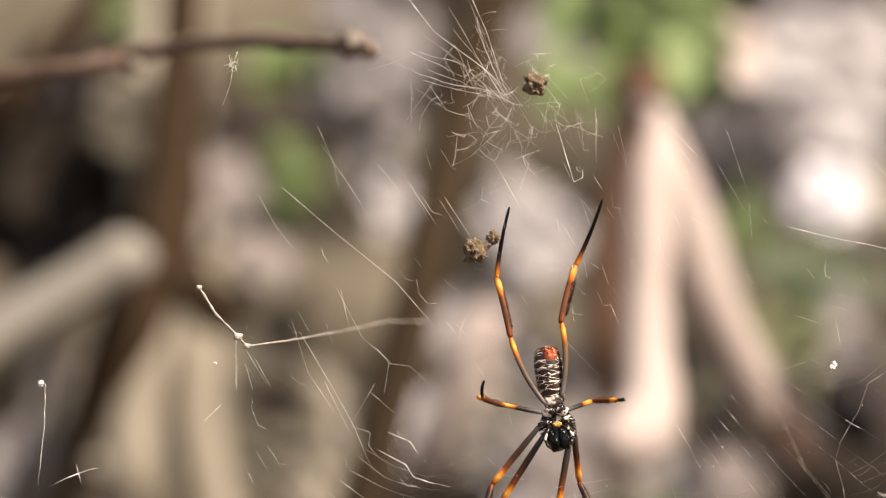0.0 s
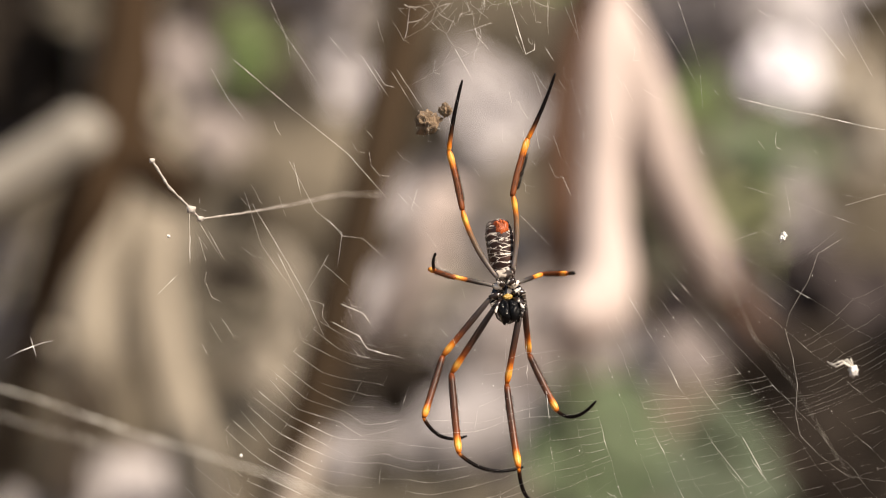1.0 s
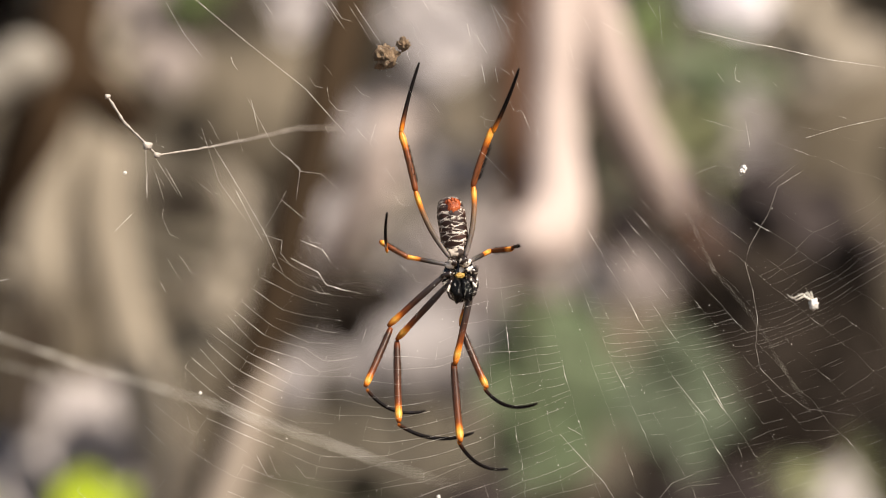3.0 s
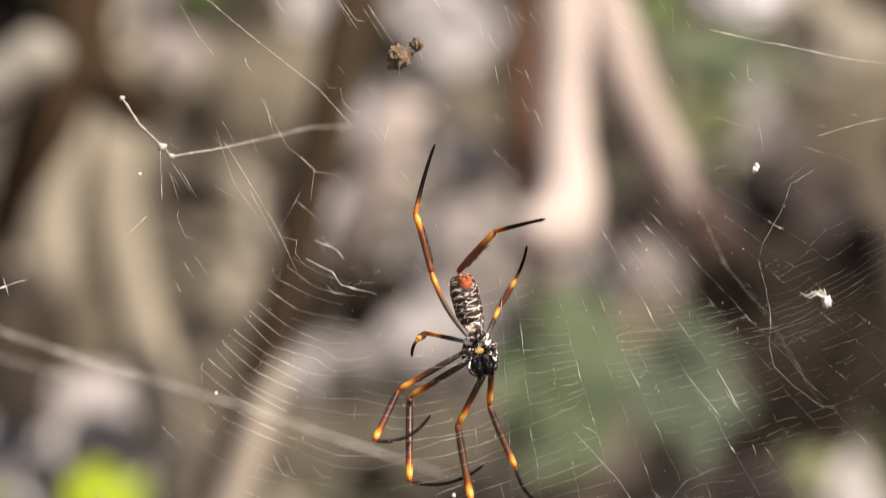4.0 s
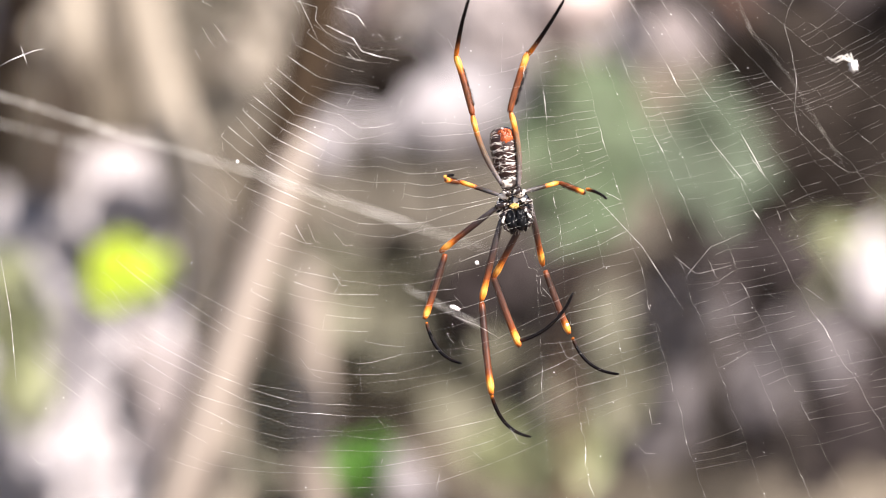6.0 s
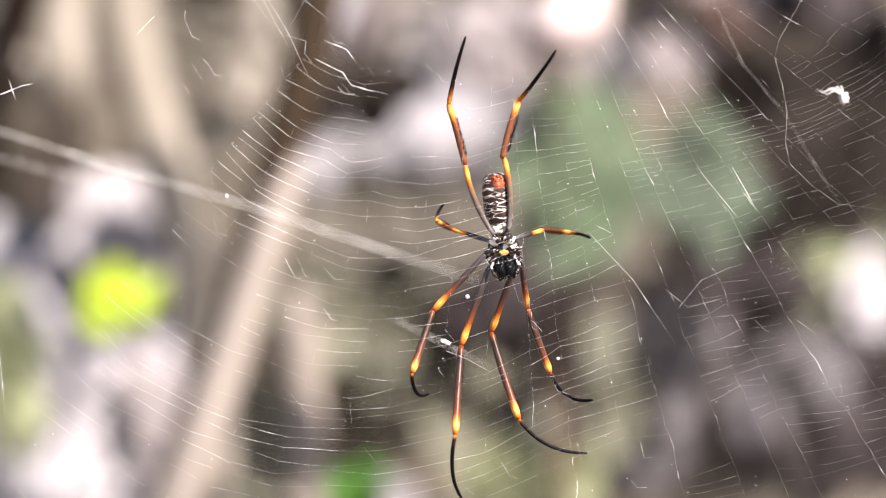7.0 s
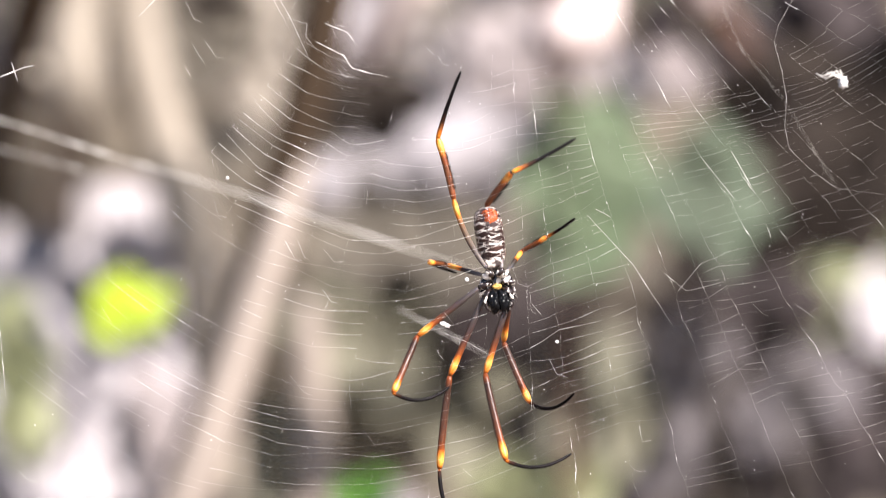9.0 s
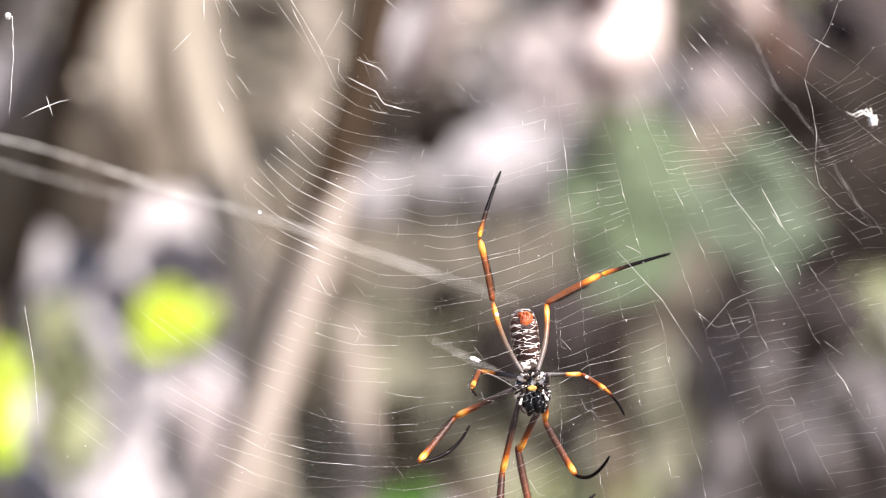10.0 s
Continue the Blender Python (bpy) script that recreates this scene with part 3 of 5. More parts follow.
leaves((0.240, 1.740, 1.068), (0.1, 0.05), 12, 0.06, LEAF_DARK_SHADED, "tangle of dark dead leaves, shade put into their colour", 0.65)
leaves((0.297, 1.680, 1.059), (0.05, 0.06), 7, 0.055, LEAF_DUSK, "bunch of grey lilac dead leaves", 0.65)
leaves((-0.034, 1.660, 1.224), (0.09, 0.09), 12, 0.065, LEAF_UMBER, "bunch of olive brown dead leaves", 0.65)
leaves((-0.3555, 1.6200, 1.0474), (0.118, 0.118), 12, 0.085, LEAF_PALE, "bunch of pale dry leaves in the sun", 0.6)
leaves((-0.1948, 1.2800, 1.0951), (0.054, 0.09), 11, 0.063, LEAF_BUFF, "bunch of pale dry leaves in the sun", 0.6)
leaves((-0.326, 1.400, 1.126), (0.04, 0.12), 12, 0.06, LEAF_OLIVE, "pale olive leaves in the sun", 0.5)
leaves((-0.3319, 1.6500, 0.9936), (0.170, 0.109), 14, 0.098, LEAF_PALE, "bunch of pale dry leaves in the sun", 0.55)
leaves((0.105, 1.060, 1.646), (0.12, 0.08), 16, 0.05, LEAF_GREEN, "green leafy twig above a brown tree", 0.6)
leaves((0.079, 1.350, 1.662), (0.07, 0.04), 7, 0.045, LEAF_GREEN, "green leafy twig above a brown tree", 0.6)
leaves((-0.197, 1.900, 1.670), (0.045, 0.06), 8, 0.045, LEAF_GREEN, "small green leafy twig between trees", 0.65)
leaves((-0.210, 1.900, 1.778), (0.05, 0.05), 7, 0.045, LEAF_GREEN, "small green leafy twig between trees", 0.65)
leaves((-0.358, 1.900, 1.823), (0.05, 0.05), 7, 0.045, LEAF_GREEN, "small green leafy twig between trees", 0.65)
leaves((0.216, 1.600, 1.590), (0.025, 0.08), 6, 0.045, LEAF_GREEN, "narrow green leaves beside a limb", 0.4)
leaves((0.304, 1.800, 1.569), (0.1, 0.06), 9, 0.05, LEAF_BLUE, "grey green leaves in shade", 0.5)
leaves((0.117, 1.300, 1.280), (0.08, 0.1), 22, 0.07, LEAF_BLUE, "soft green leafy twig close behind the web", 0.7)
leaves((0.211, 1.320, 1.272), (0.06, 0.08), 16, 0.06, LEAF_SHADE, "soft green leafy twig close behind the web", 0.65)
leaves((-0.2059, 1.1500, 1.1978), (0.05, 0.026), 6, 0.033, LEAF_LIME, "bright lime green leaves lit by the sun", 0.9)
leaves((-0.296, 1.000, 1.154), (0.008, 0.07), 6, 0.042, LEAF_LIME, "bright lime green leaves lit by the sun", 0.45)
leaves((-0.046, 1.100, 1.068), (0.028, 0.024), 9, 0.034, LEAF_VIVID, "bright green leaves near the ground", 0.6)
leaves((-0.024, 1.300, 1.030), (0.035, 0.025), 5, 0.036, LEAF_GREY, "pale grey leaves beside green ones", 0.6)
leaves((0.084, 1.420, 1.027), (0.1, 0.04), 12, 0.055, LEAF_OLIVE, "olive leaves near the ground in sun", 0.6)
leaves((-0.005, 1.900, 1.283), (0.16, 0.06), 16, 0.07, LEAF_GREY, "pile of grey lilac dead leaves", 0.65)
leaves((0.001, 2.200, 1.503), (0.16, 0.18), 18, 0.08, LEAF_GREY, "tangle of grey dead leaves", 0.65)
leaves((0.342, 2.200, 1.538), (0.16, 0.16), 16, 0.07, LEAF_GREY, "tangle of grey dead leaves", 0.65)
leaves((0.421, 2.500, 1.892), (0.2, 0.22), 22, 0.08, LEAF_PALE, "high bunch of grey leaves against the light", 0.65)
leaves((0.086, 2.500, 1.939), (0.09, 0.16), 12, 0.08, LEAF_GREY, "high bunch of grey leaves against the light", 0.65)
leaves((-0.141, 2.300, 1.849), (0.12, 0.2), 16, 0.075, LEAF_GREY, "hanging bunch of grey dead leaves", 0.65)
leaves((-0.237, 2.200, 1.422), (0.16, 0.14), 16, 0.075, LEAF_TAN, "tangle of tan dead leaves", 0.65)
leaves((0.038, 2.200, 1.413), (0.2, 0.12), 18, 0.07, LEAF_GREY, "bunch of grey leaves against the light", 0.65)
leaves((-0.209, 2.200, 1.421), (0.12, 0.14), 16, 0.07, LEAF_TAN, "tangle of tan dead leaves", 0.65)
leaves((-0.357, 1.500, 1.642), (0.14, 0.1), 30, 0.07, LEAF_UMBER, "tangle of olive brown dead leaves", 0.65)
leaves((-0.226, 2.000, 1.453), (0.07, 0.05), 8, 0.06, LEAF_DARK_SHADED, "bunch of dark dead leaves, shade put into their colour", 0.65)
leaves((0.330, 1.500, 1.310), (0.15, 0.11), 34, 0.06, LEAF_DARK_SHADED, "tangle of dark dead leaves, shade put into their colour", 0.65)
leaves((0.012, 2.300, 1.231), (0.2, 0.12), 18, 0.08, LEAF_UMBER, "tangle of olive brown dead leaves", 0.65)
leaves((0.297, 2.200, 1.156), (0.12, 0.07), 12, 0.06, LEAF_DARK_SHADED, "tangle of dark dead leaves, shade put into their colour", 0.65)
leaves((0.311, 1.700, 1.400), (0.22, 0.12), 24, 0.07, LEAF_DRY, "tangle of dull brown dead leaves", 0.65)
leaves((-0.416, 1.700, 1.581), (0.08, 0.06), 10, 0.05, LEAF_DRY, "brown leaves in shade", 0.6)
leaves((0.158, 2.400, 1.153), (0.3, 0.2), 10, 0.08, LEAF_UMBER, "tangle of olive brown dead leaves", 0.65)
leaves((-0.024, 1.950, 1.105), (0.22, 0.26), 46, 0.09, LEAF_MOSS, "tangle of mossy dead leaves", 0.65)
leaves((0.135, 1.900, 1.373), (0.06, 0.06), 10, 0.055, LEAF_OLIVE, "pale olive leaves in the sun", 0.65)
leaves((-0.311, 1.450, 1.146), (0.04, 0.12), 10, 0.055, LEAF_PALE, "bunch of pale dry leaves in the sun", 0.55)
leaves((0.298, 2.100, 1.059), (0.2, 0.1), 18, 0.07, LEAF_DRY, "tangle of purple brown dead leaves", 0.65)
leaves((0.367, 2.300, 1.598), (0.16, 0.1), 16, 0.065, LEAF_MOSS, "mossy leaves behind a limb", 0.65)
leaves((0.238, 2.300, 1.519), (0.1, 0.16), 16, 0.065, LEAF_MOSS, "mossy leaves behind a limb", 0.65)
leaves((-0.288, 2.300, 1.429), (0.2, 0.14), 20, 0.07, LEAF_MOSS, "mossy brown leaves between trees", 0.65)
leaves((-0.463, 1.900, 1.382), (0.05, 0.08), 10, 0.06, LEAF_GREY, "bunch of grey dead leaves", 0.65)
leaves((0.095, 1.120, 1.382), (0.014, 0.02), 4, 0.034, BARK_PINK, "curled pink bark flakes at the end of a limb", 0.7)
leaves((-0.001, 2.200, 1.407), (0.08, 0.06), 12, 0.06, LEAF_PALE, "bunch of pale leaves against the light", 0.65)
leaves((-0.344, 1.500, 1.671), (0.1, 0.06), 22, 0.06, LEAF_DRY, "tangle of dark dead leaves, shade put into their colour", 0.65)
leaves((-0.309, 1.600, 1.672), (0.05, 0.04), 7, 0.05, LEAF_DRY, "tangle of brown dead leaves", 0.65)
leaves((0.358, 2.300, 0.988), (0.3, 0.16), 34, 0.08, LEAF_DARK_SHADED, "tangle of dark dead leaves, shade put into their colour", 0.65)
leaves((0.309, 1.850, 1.078), (0.28, 0.22), 46, 0.07, LEAF_DRY, "tangle of purple brown dead leaves", 0.65)
leaves((0.348, 1.680, 1.094), (0.06, 0.05), 7, 0.06, LEAF_DUSK, "bunch of grey lilac dead leaves", 0.65)
leaves((-0.046, 2.150, 1.449), (0.12, 0.15), 14, 0.08, LEAF_TAN, "bunch of tan leaves between trees", 0.6)
leaves((-0.351, 1.350, 1.583), (0.14, 0.09), 26, 0.07, LEAF_DARK_SHADED, "tangle of dark dead leaves, shade put into their colour", 0.65)
leaves((-0.267, 1.290, 1.619), (0.05, 0.06), 12, 0.05, LEAF_UMBER, "bunch of olive brown dead leaves", 0.65)
leaves((0.419, 2.000, 0.974), (0.14, 0.1), 18, 0.07, LEAF_DRY, "tangle of purple brown dead leaves", 0.65)
leaves((0.222, 2.300, 0.951), (0.16, 0.1), 18, 0.07, LEAF_DRY, "tangle of purple brown dead leaves", 0.65)
leaves((-0.422, 2.100, 1.435), (0.08, 0.16), 16, 0.065, LEAF_TAN, "bunch of tan leaves beside a pale tree", 0.6)
leaves((-0.311, 2.300, 1.446), (0.14, 0.14), 18, 0.07, LEAF_TAN, "bunch of tan leaves between trees", 0.6)
leaves((-0.444, 2.000, 1.432), (0.06, 0.1), 12, 0.06, LEAF_GREY, "bunch of grey leaves beside a pale tree", 0.6)
leaves((0.489, 2.500, 1.674), (0.16, 0.14), 20, 0.075, LEAF_TAN, "bunch of tan leaves against the light", 0.65)
leaves((0.405, 2.500, 1.611), (0.1, 0.1), 14, 0.065, LEAF_GREY, "bunch of grey leaves against the light", 0.65)
leaves((-0.045, 1.650, 1.349), (0.08, 0.035), 7, 0.05, LEAF_DARK_SHADED, "bunch of dark dead leaves, shade put into their colour", 0.6)
leaves((-0.010, 1.550, 1.225), (0.14, 0.06), 18, 0.06, LEAF_UMBER, "bunch of dark olive brown dead leaves", 0.6)
leaves((0.300, 1.450, 1.270), (0.12, 0.1), 30, 0.06, LEAF_DARK_SHADED, "tangle of dark dead leaves, shade put into their colour", 0.65)
leaves((-0.190, 1.600, 1.300), (0.05, 0.05), 8, 0.06, LEAF_UMBER, "tangle of olive brown dead leaves", 0.65)
leaves((0.264, 2.000, 1.717), (0.12, 0.12), 18, 0.07, LEAF_DUSK, "bunch of grey lilac leaves beside a limb", 0.65)
leaves((-0.329, 1.900, 1.519), (0.08, 0.1), 12, 0.07, LEAF_MOSS, "mossy brown leaves between trees", 0.65)
leaves((-0.222, 1.900, 1.437), (0.08, 0.12), 14, 0.07, LEAF_UMBER, "olive brown leaves between trees", 0.65)
leaves((-0.338, 1.700, 1.425), (0.09, 0.08), 12, 0.07, LEAF_TAN, "bunch of tan leaves beside a pale tree", 0.65)
leaves((-0.051, 1.600, 1.338), (0.11, 0.04), 9, 0.05, LEAF_DARK_SHADED, "bunch of dark dead leaves, shade put into their colour", 0.6)
leaves((0.197, 1.550, 1.074), (0.06, 0.12), 14, 0.055, LEAF_DUSK, "bunch of grey lilac dead leaves", 0.65)
leaves((-0.139, 1.700, 1.021), (0.07, 0.1), 12, 0.06, LEAF_MOSS, "mossy brown leaves among sticks", 0.6)
leaves((-0.320, 1.500, 1.096), (0.05, 0.08), 10, 0.055, LEAF_PALE, "bunch of pale dry leaves in the sun", 0.55)
leaves((-0.2982, 1.8500, 1.2307), (0.08, 0.04), 13, 0.066, LEAF_PALE, "bunch of bleached dry leaves in the sun", 0.8)
leaves((0.2882, 1.9000, 1.5053), (0.08, 0.09), 12, 0.06, LEAF_OLIVE, "pale sage green leaves behind a limb", 0.6)
leaves((0.0889, 1.5500, 1.3766), (0.1, 0.1), 18, 0.07, LEAF_BUFF, "bunch of pale buff leaves behind the web", 0.65)
leaves((-0.0786, 1.9000, 1.4203), (0.035, 0.06), 7, 0.06, LEAF_PALE, "hanging bunch of bleached leaves", 0.6)
# Dark leaves laid where there is only a level shadow.
leaves((-0.1735, 1.5000, 1.4257), (0.05, 0.012), 7, 0.03, LEAF_DARK_SHADED, "few dark dead leaves standing in for a shadow", 0.6)
leaves((0.315, 1.480, 1.345), (0.14, 0.08), 18, 0.06, LEAF_DARK_SHADED, "tangle of dark dead leaves, shade put into their colour", 0.65)
leaves((0.0695, 1.7000, 1.1408), (0.12, 0.08), 20, 0.06, LEAF_DRY, "tangle of dull brown dead leaves", 0.65)

# ---- the orb web ----
HUB = Vector((0.0225, 0.0, 1.378))
# the slope of the spiral (degrees, + rising to the right) against the angle from straight down (radians, + to the right)
TURN = np.linspace(-0.8, 1.5, 231)
SLOPE_OUTER = np.interp(TURN, (-0.8, -0.66, -0.43, -0.25, -0.1, 0.0, 0.15, 0.33, 0.5, 0.68, 0.9, 1.3), (-44, -42, -20, -1, 15, 23, 20, 15, 12, 14, 26, 36))
SLOPE_INNER = np.interp(TURN, (-0.8, -0.61, -0.57, -0.25, 0.0, 0.3, 0.5, 0.68, 0.9, 1.3), (-44, -40, -9, 2, 8, 2, -2, 10, 26, 36))


def ring_shape(slope):
    """How a turn of the spiral swells and shrinks about the hub, from the slopes along it."""
    grow = np.cumsum(np.tan(TURN - np.radians(slope))) * (TURN[1] - TURN[0])
    return np.exp(grow - np.interp(-0.25, TURN, grow))


RING_OUTER, RING_INNER = ring_shape(SLOPE_OUTER), ring_shape(SLOPE_INNER)


def ring_point(th, r):
    """A point of the spiral turn whose radius is r down to the left of the hub."""
    mix = min(1.0, max(0.0, (r - 0.062) / 0.035))
    k = float(np.interp(th, TURN, RING_INNER)) * (1 - mix) + float(np.interp(th, TURN, RING_OUTER)) * mix
    return web_point(th, r * k)


def web_point(th, r):
    """Where the web lies at an angle from straight down and a distance from the hub."""
    x, z = r * math.sin(th), -r * math.cos(th)
    y = 0.004 * noise.noise(Vector((x * 22, z * 22, 1.5))) + 0.0015 * noise.noise(Vector((x * 90, z * 90, 4.5))) + 0.06 * max(0.0, th - 0.3) * r
    return HUB + Vector((x, y, z))


def spiral_round(bm, rng, angles, r, gain):
    """One turn of the spiral over these radii, kinked where it is tied to them and torn in places."""
    nodes = [(th, r + rng.gauss(0, 0.00055) + 0.0011 * noise.noise(Vector((th * 5, r * 60, 2)))) for th in angles]
    level = rng.uniform(0.7, 1.2)
    for i, ((t0, r0), (t1, r1)) in enumerate(zip(nodes, nodes[1:])):
        mid = 0.5 * (t0 + t1)
        # Gaps stand for torn silk and for silk that catches no light.
        torn = noise.noise(Vector((mid * 4.5, r * 38, 5)))
        shine = noise.noise(Vector((mid * 6.0, r * 55, 21)))
        lone = 0.04 + (0.35 if mid < -0.68 else 0.0) + (0.6 if r < 0.074 and -0.4 < mid < 0.25 else 0.0) + max(0.0, mid - 0.8) * 0.7
        if torn < -0.3 or rng.random() < lone:
            continue
        # Sun glints are built into the shape as swellings of the thread.
        w = rng.choice((0.000008, 0.000013, 0.000018)) * level * gain * (0.9 + 1.0 * max(-0.6, shine)) * (1.6 if mid < -0.52 and r < 0.1 else 0.8 if mid < -0.42 else 0.85)
        glint, at_f = rng.choice((0.0, 0.2, 0.4, 0.9, 1.6)), rng.uniform(0.0, 1.0)
        step = rng.choice((0, 0, 0, 0.0007, -0.0008, 0.0012))
        slack = rng.uniform(-0.0001, 0.0003)
        first, last = ring_point(t0, r0) - HUB, ring_point(t1, r1) - HUB
        whole = -0.42 < mid < 0.2 or r < 0.09
        begin = 0.0 if whole else rng.choice((0.0, 0.0, 0.0, 0.15, 0.3))
        stop = 1.0 if whole else rng.choice((1.0, 1.0, 1.0, 0.85, 0.65))
        pts, wid = [], []
        if step and not begin:
            pts.append(ring_point(t0, r0 - step) - HUB)
            wid.append(w)
        for k in range(7):
            f = begin + (stop - begin) * k / 6
            pts.append(first.lerp(last, f) + Vector((0, 0, rng.gauss(0, 0.00002) - slack * math.sin(math.pi * f))))
            wid.append(w * (0.75 + glint * math.exp(-((f - at_f) / 0.13) ** 2)))
        tube(bm, pts, wid, 3, False)


def orb_web():
    rng = random.Random(11)
    root = empty("orb_web", HUB, "wide golden orb web of fine silk threads, torn in places", "spider web")
    angles, a = [], -0.71
    while a < 1.4:
        angles.append(a + rng.uniform(-0.014, 0.014))
        a += 0.06 if a > 0.25 else 0.078 if a > -0.55 else 0.105
    for th in angles:
        bm = bmesh.new()
        near, out = (0.052, 0.2) if th > -0.05 else (0.06, 0.16)
        n = 260
        rr = [near + (out - near) * i / n for i in range(n + 1)]
        kink = [0.006 * noise.noise(Vector((th * 40, i * 0.09, 0))) + 0.0022 * noise.noise(Vector((th * 40, i * 0.4, 5))) for i in range(n + 1)]
        pts = [web_point(th + k, r) - HUB for k, r in zip(kink, rr)]
        # Width swells in dashes to imitate glints along the radius.
        w = rng.choice((0.000014, 0.00002, 0.00003)) * (1.5 if 0.36 < th < 0.8 else 1.1 if 0.0 < th < 1.0 else 0.6 if th > -0.1 else 0.3)
        tube(bm, pts, [w * (0.15 + 6.5 * max(0.0, noise.noise(Vector((th * 31, i * 0.16, 7))) - 0.22) * (0.45 + 1.6 * max(0.0, noise.noise(Vector((th * 31, i * 0.8, 9)))))) for i in range(n + 1)], 4, False)
        part("radial_thread", bm, SILK, root)
    bm = bmesh.new()
    for lo, hi, gaps, gain in ((-0.9, 0.27, (0.0025, 0.0031), 1.45), (0.2, 2.0, (0.0021, 0.0028), 0.84)):
        half = [th for th in angles if lo < th < hi]
        r = 0.055 if hi < 1 else 0.061
        while r < (0.157 if hi < 1 else 0.18):
            r += rng.uniform(*gaps)
            spiral_round(bm, rng, half, r, gain)
    tagged(part("spiral_threads", bm, SILK, root), kind="stuff")
    bm = bmesh.new()
    for i in range(620):
        th, r = (rng.uniform(-0.7, 1.1) if i % 3 else rng.choice(angles[8:-6])), rng.uniform(0.05, 0.175)
        s = rng.choice((0.00004, 0.00005, 0.00006, 0.00007, 0.00011))
        blob(bm, web_point(th, r) - HUB, (s * rng.uniform(0.7, 1.6), s, s * rng.uniform(0.7, 1.6)), i, 0.4, 2, 1)
    tagged(part("dust", bm, WHITE_HUSK, root), kind="stuff")


orb_web()


def thread(name, pts, radius, mat, label, wob=0.0004, seed=0, category="silk thread", group="stray silk threads"):
    root = empty(name, pts[0], label, category, group)
    bm = bmesh.new()
    line = []
    for a, b in zip(pts, pts[1:]):
        a, b = Vector(a), Vector(b)
        for i in range(10):
            p = a.lerp(b, i / 10)
            line.append(p + noise.noise_vector(p * 420 + Vector((seed, 0, 0))) * wob * 0.4 - Vector(pts[0]))
    line.append(Vector(pts[-1]) - Vector(pts[0]))
    n = len(line) - 1
    # Uneven radius imitates sparkle along the strand.
    tube(bm, line, [radius * (0.45 + 1.5 * max(0.0, noise.noise(q * 520 + Vector((seed, 0, 0))))) * min(1.0, 0.15 + 3.5 * (1 - i / n)) for i, q in enumerate(line)], 5)
    part("strand", bm, mat, root)
    return root


# barrier threads behind and before the sheet
thread("guy_thread", [(-0.150, 0.150, 1.322), (-0.112, 0.150, 1.3125), (-0.087, 0.150, 1.304), (-0.043, 0.150, 1.2908), (-0.018, 0.150, 1.2822), (0.006, 0.150, 1.274), (0.022, 0.150, 1.2685)], 0.00042, OLD_SILK, "thick strand of silk running behind the web", 0.0006, 1)
thread("guy_thread", [(-0.168, 0.190, 1.3175), (-0.1336, 0.190, 1.3085), (-0.1149, 0.190, 1.3034), (-0.0997, 0.190, 1.2991), (-0.085, 0.190, 1.295)], 0.00026, OLD_SILK, "thick strand of silk running behind the web", 0.0006, 2)
thread("guy_thread", [(-0.0025, 0.100, 1.2624), (0.0105, 0.100, 1.2556), (0.0217, 0.100, 1.2497)], 0.00022, OLD_SILK, "strand of silk hanging behind the web", 0.0004, 12)
thread("guy_thread", [(-0.026, 0.100, 1.438), (-0.010, 0.005, 1.414), (-0.003, 0.000, 1.411), (0.010, 0.000, 1.409)], 0.00009, SILK, "silk thread tied to the tip of a twig", 0.0005, 3)
thread("guy_thread", [(0.073, 0.000, 1.3792), (0.0833, 0.000, 1.3768), (0.0922, 0.000, 1.3751), (0.1025, 0.000, 1.3728), (0.116, 0.000, 1.371)], 0.0001, SILK, "bright silk thread with dust on it", 0.00022, 4)
thread("guy_thread", [(0.097, 0.000, 1.3552), (0.1051, 0.000, 1.3576), (0.116, 0.000, 1.3600)], 0.00009, OLD_SILK, "dusty silk thread sloping up", 0.0002, 5)
thread("guy_thread", [(0.0961, 0.000, 1.3475), (0.0908, 0.000, 1.3443), (0.0888, 0.000, 1.3385), (0.0845, 0.000, 1.3310), (0.0835, 0.000, 1.3272)], 0.00004, OLD_SILK, "dusty silk thread bent at a knot", 0.00025, 6)
thread("guy_thread", [(0.0835, 0.000, 1.3272), (0.0850, 0.000, 1.3215), (0.0862, 0.000, 1.3150), (0.0858, 0.000, 1.3080), (0.0868, 0.000, 1.3035), (0.0915, 0.000, 1.2988), (0.0975, 0.000, 1.2945), (0.1086, 0.000, 1.2930)], 0.00003, SILK, "edge thread of the web bent at knots", 0.0003, 7)
thread("guy_thread", [(0.0756, 0.050, 1.3424), (0.0825, 0.050, 1.3271), (0.0926, 0.050, 1.3150), (0.0982, 0.050, 1.3054), (0.1037, 0.050, 1.2965), (0.1064, 0.050, 1.2924)], 0.000045, OLD_SILK, "dusty strand of silk behind the web", 0.0003, 13)
thread("guy_thread", [(-0.093, 0.000, 1.342), (-0.093, 0.000, 1.332), (-0.094, 0.000, 1.319)], 0.00009, SILK, "short silk thread hanging straight", 0.0004, 8)
thread("guy_thread", [(-0.018, 0.000, 1.328), (-0.012, 0.000, 1.325), (-0.010, 0.000, 1.322), (-0.002, 0.000, 1.320)], 0.00012, SILK, "slack bright silk thread in the web", 0.0005, 9)


def stray(*pts, radius=0.00003, seed=0):
    thread("stray_thread", [(x, 0.001 * math.sin(40 * x), z) for x, _, z in pts], radius, SILK, "fine torn silk thread hanging in the web", 0.00016, seed)


stray((-0.014, 0.000, 1.432), (-0.007, 0.000, 1.423), (0.004, 0.000, 1.415), (0.011, 0.000, 1.409), radius=0.00007, seed=1)
stray((0.001, 0.000, 1.432), (0.005, 0.000, 1.423), (0.009, 0.000, 1.411), radius=0.00006, seed=2)
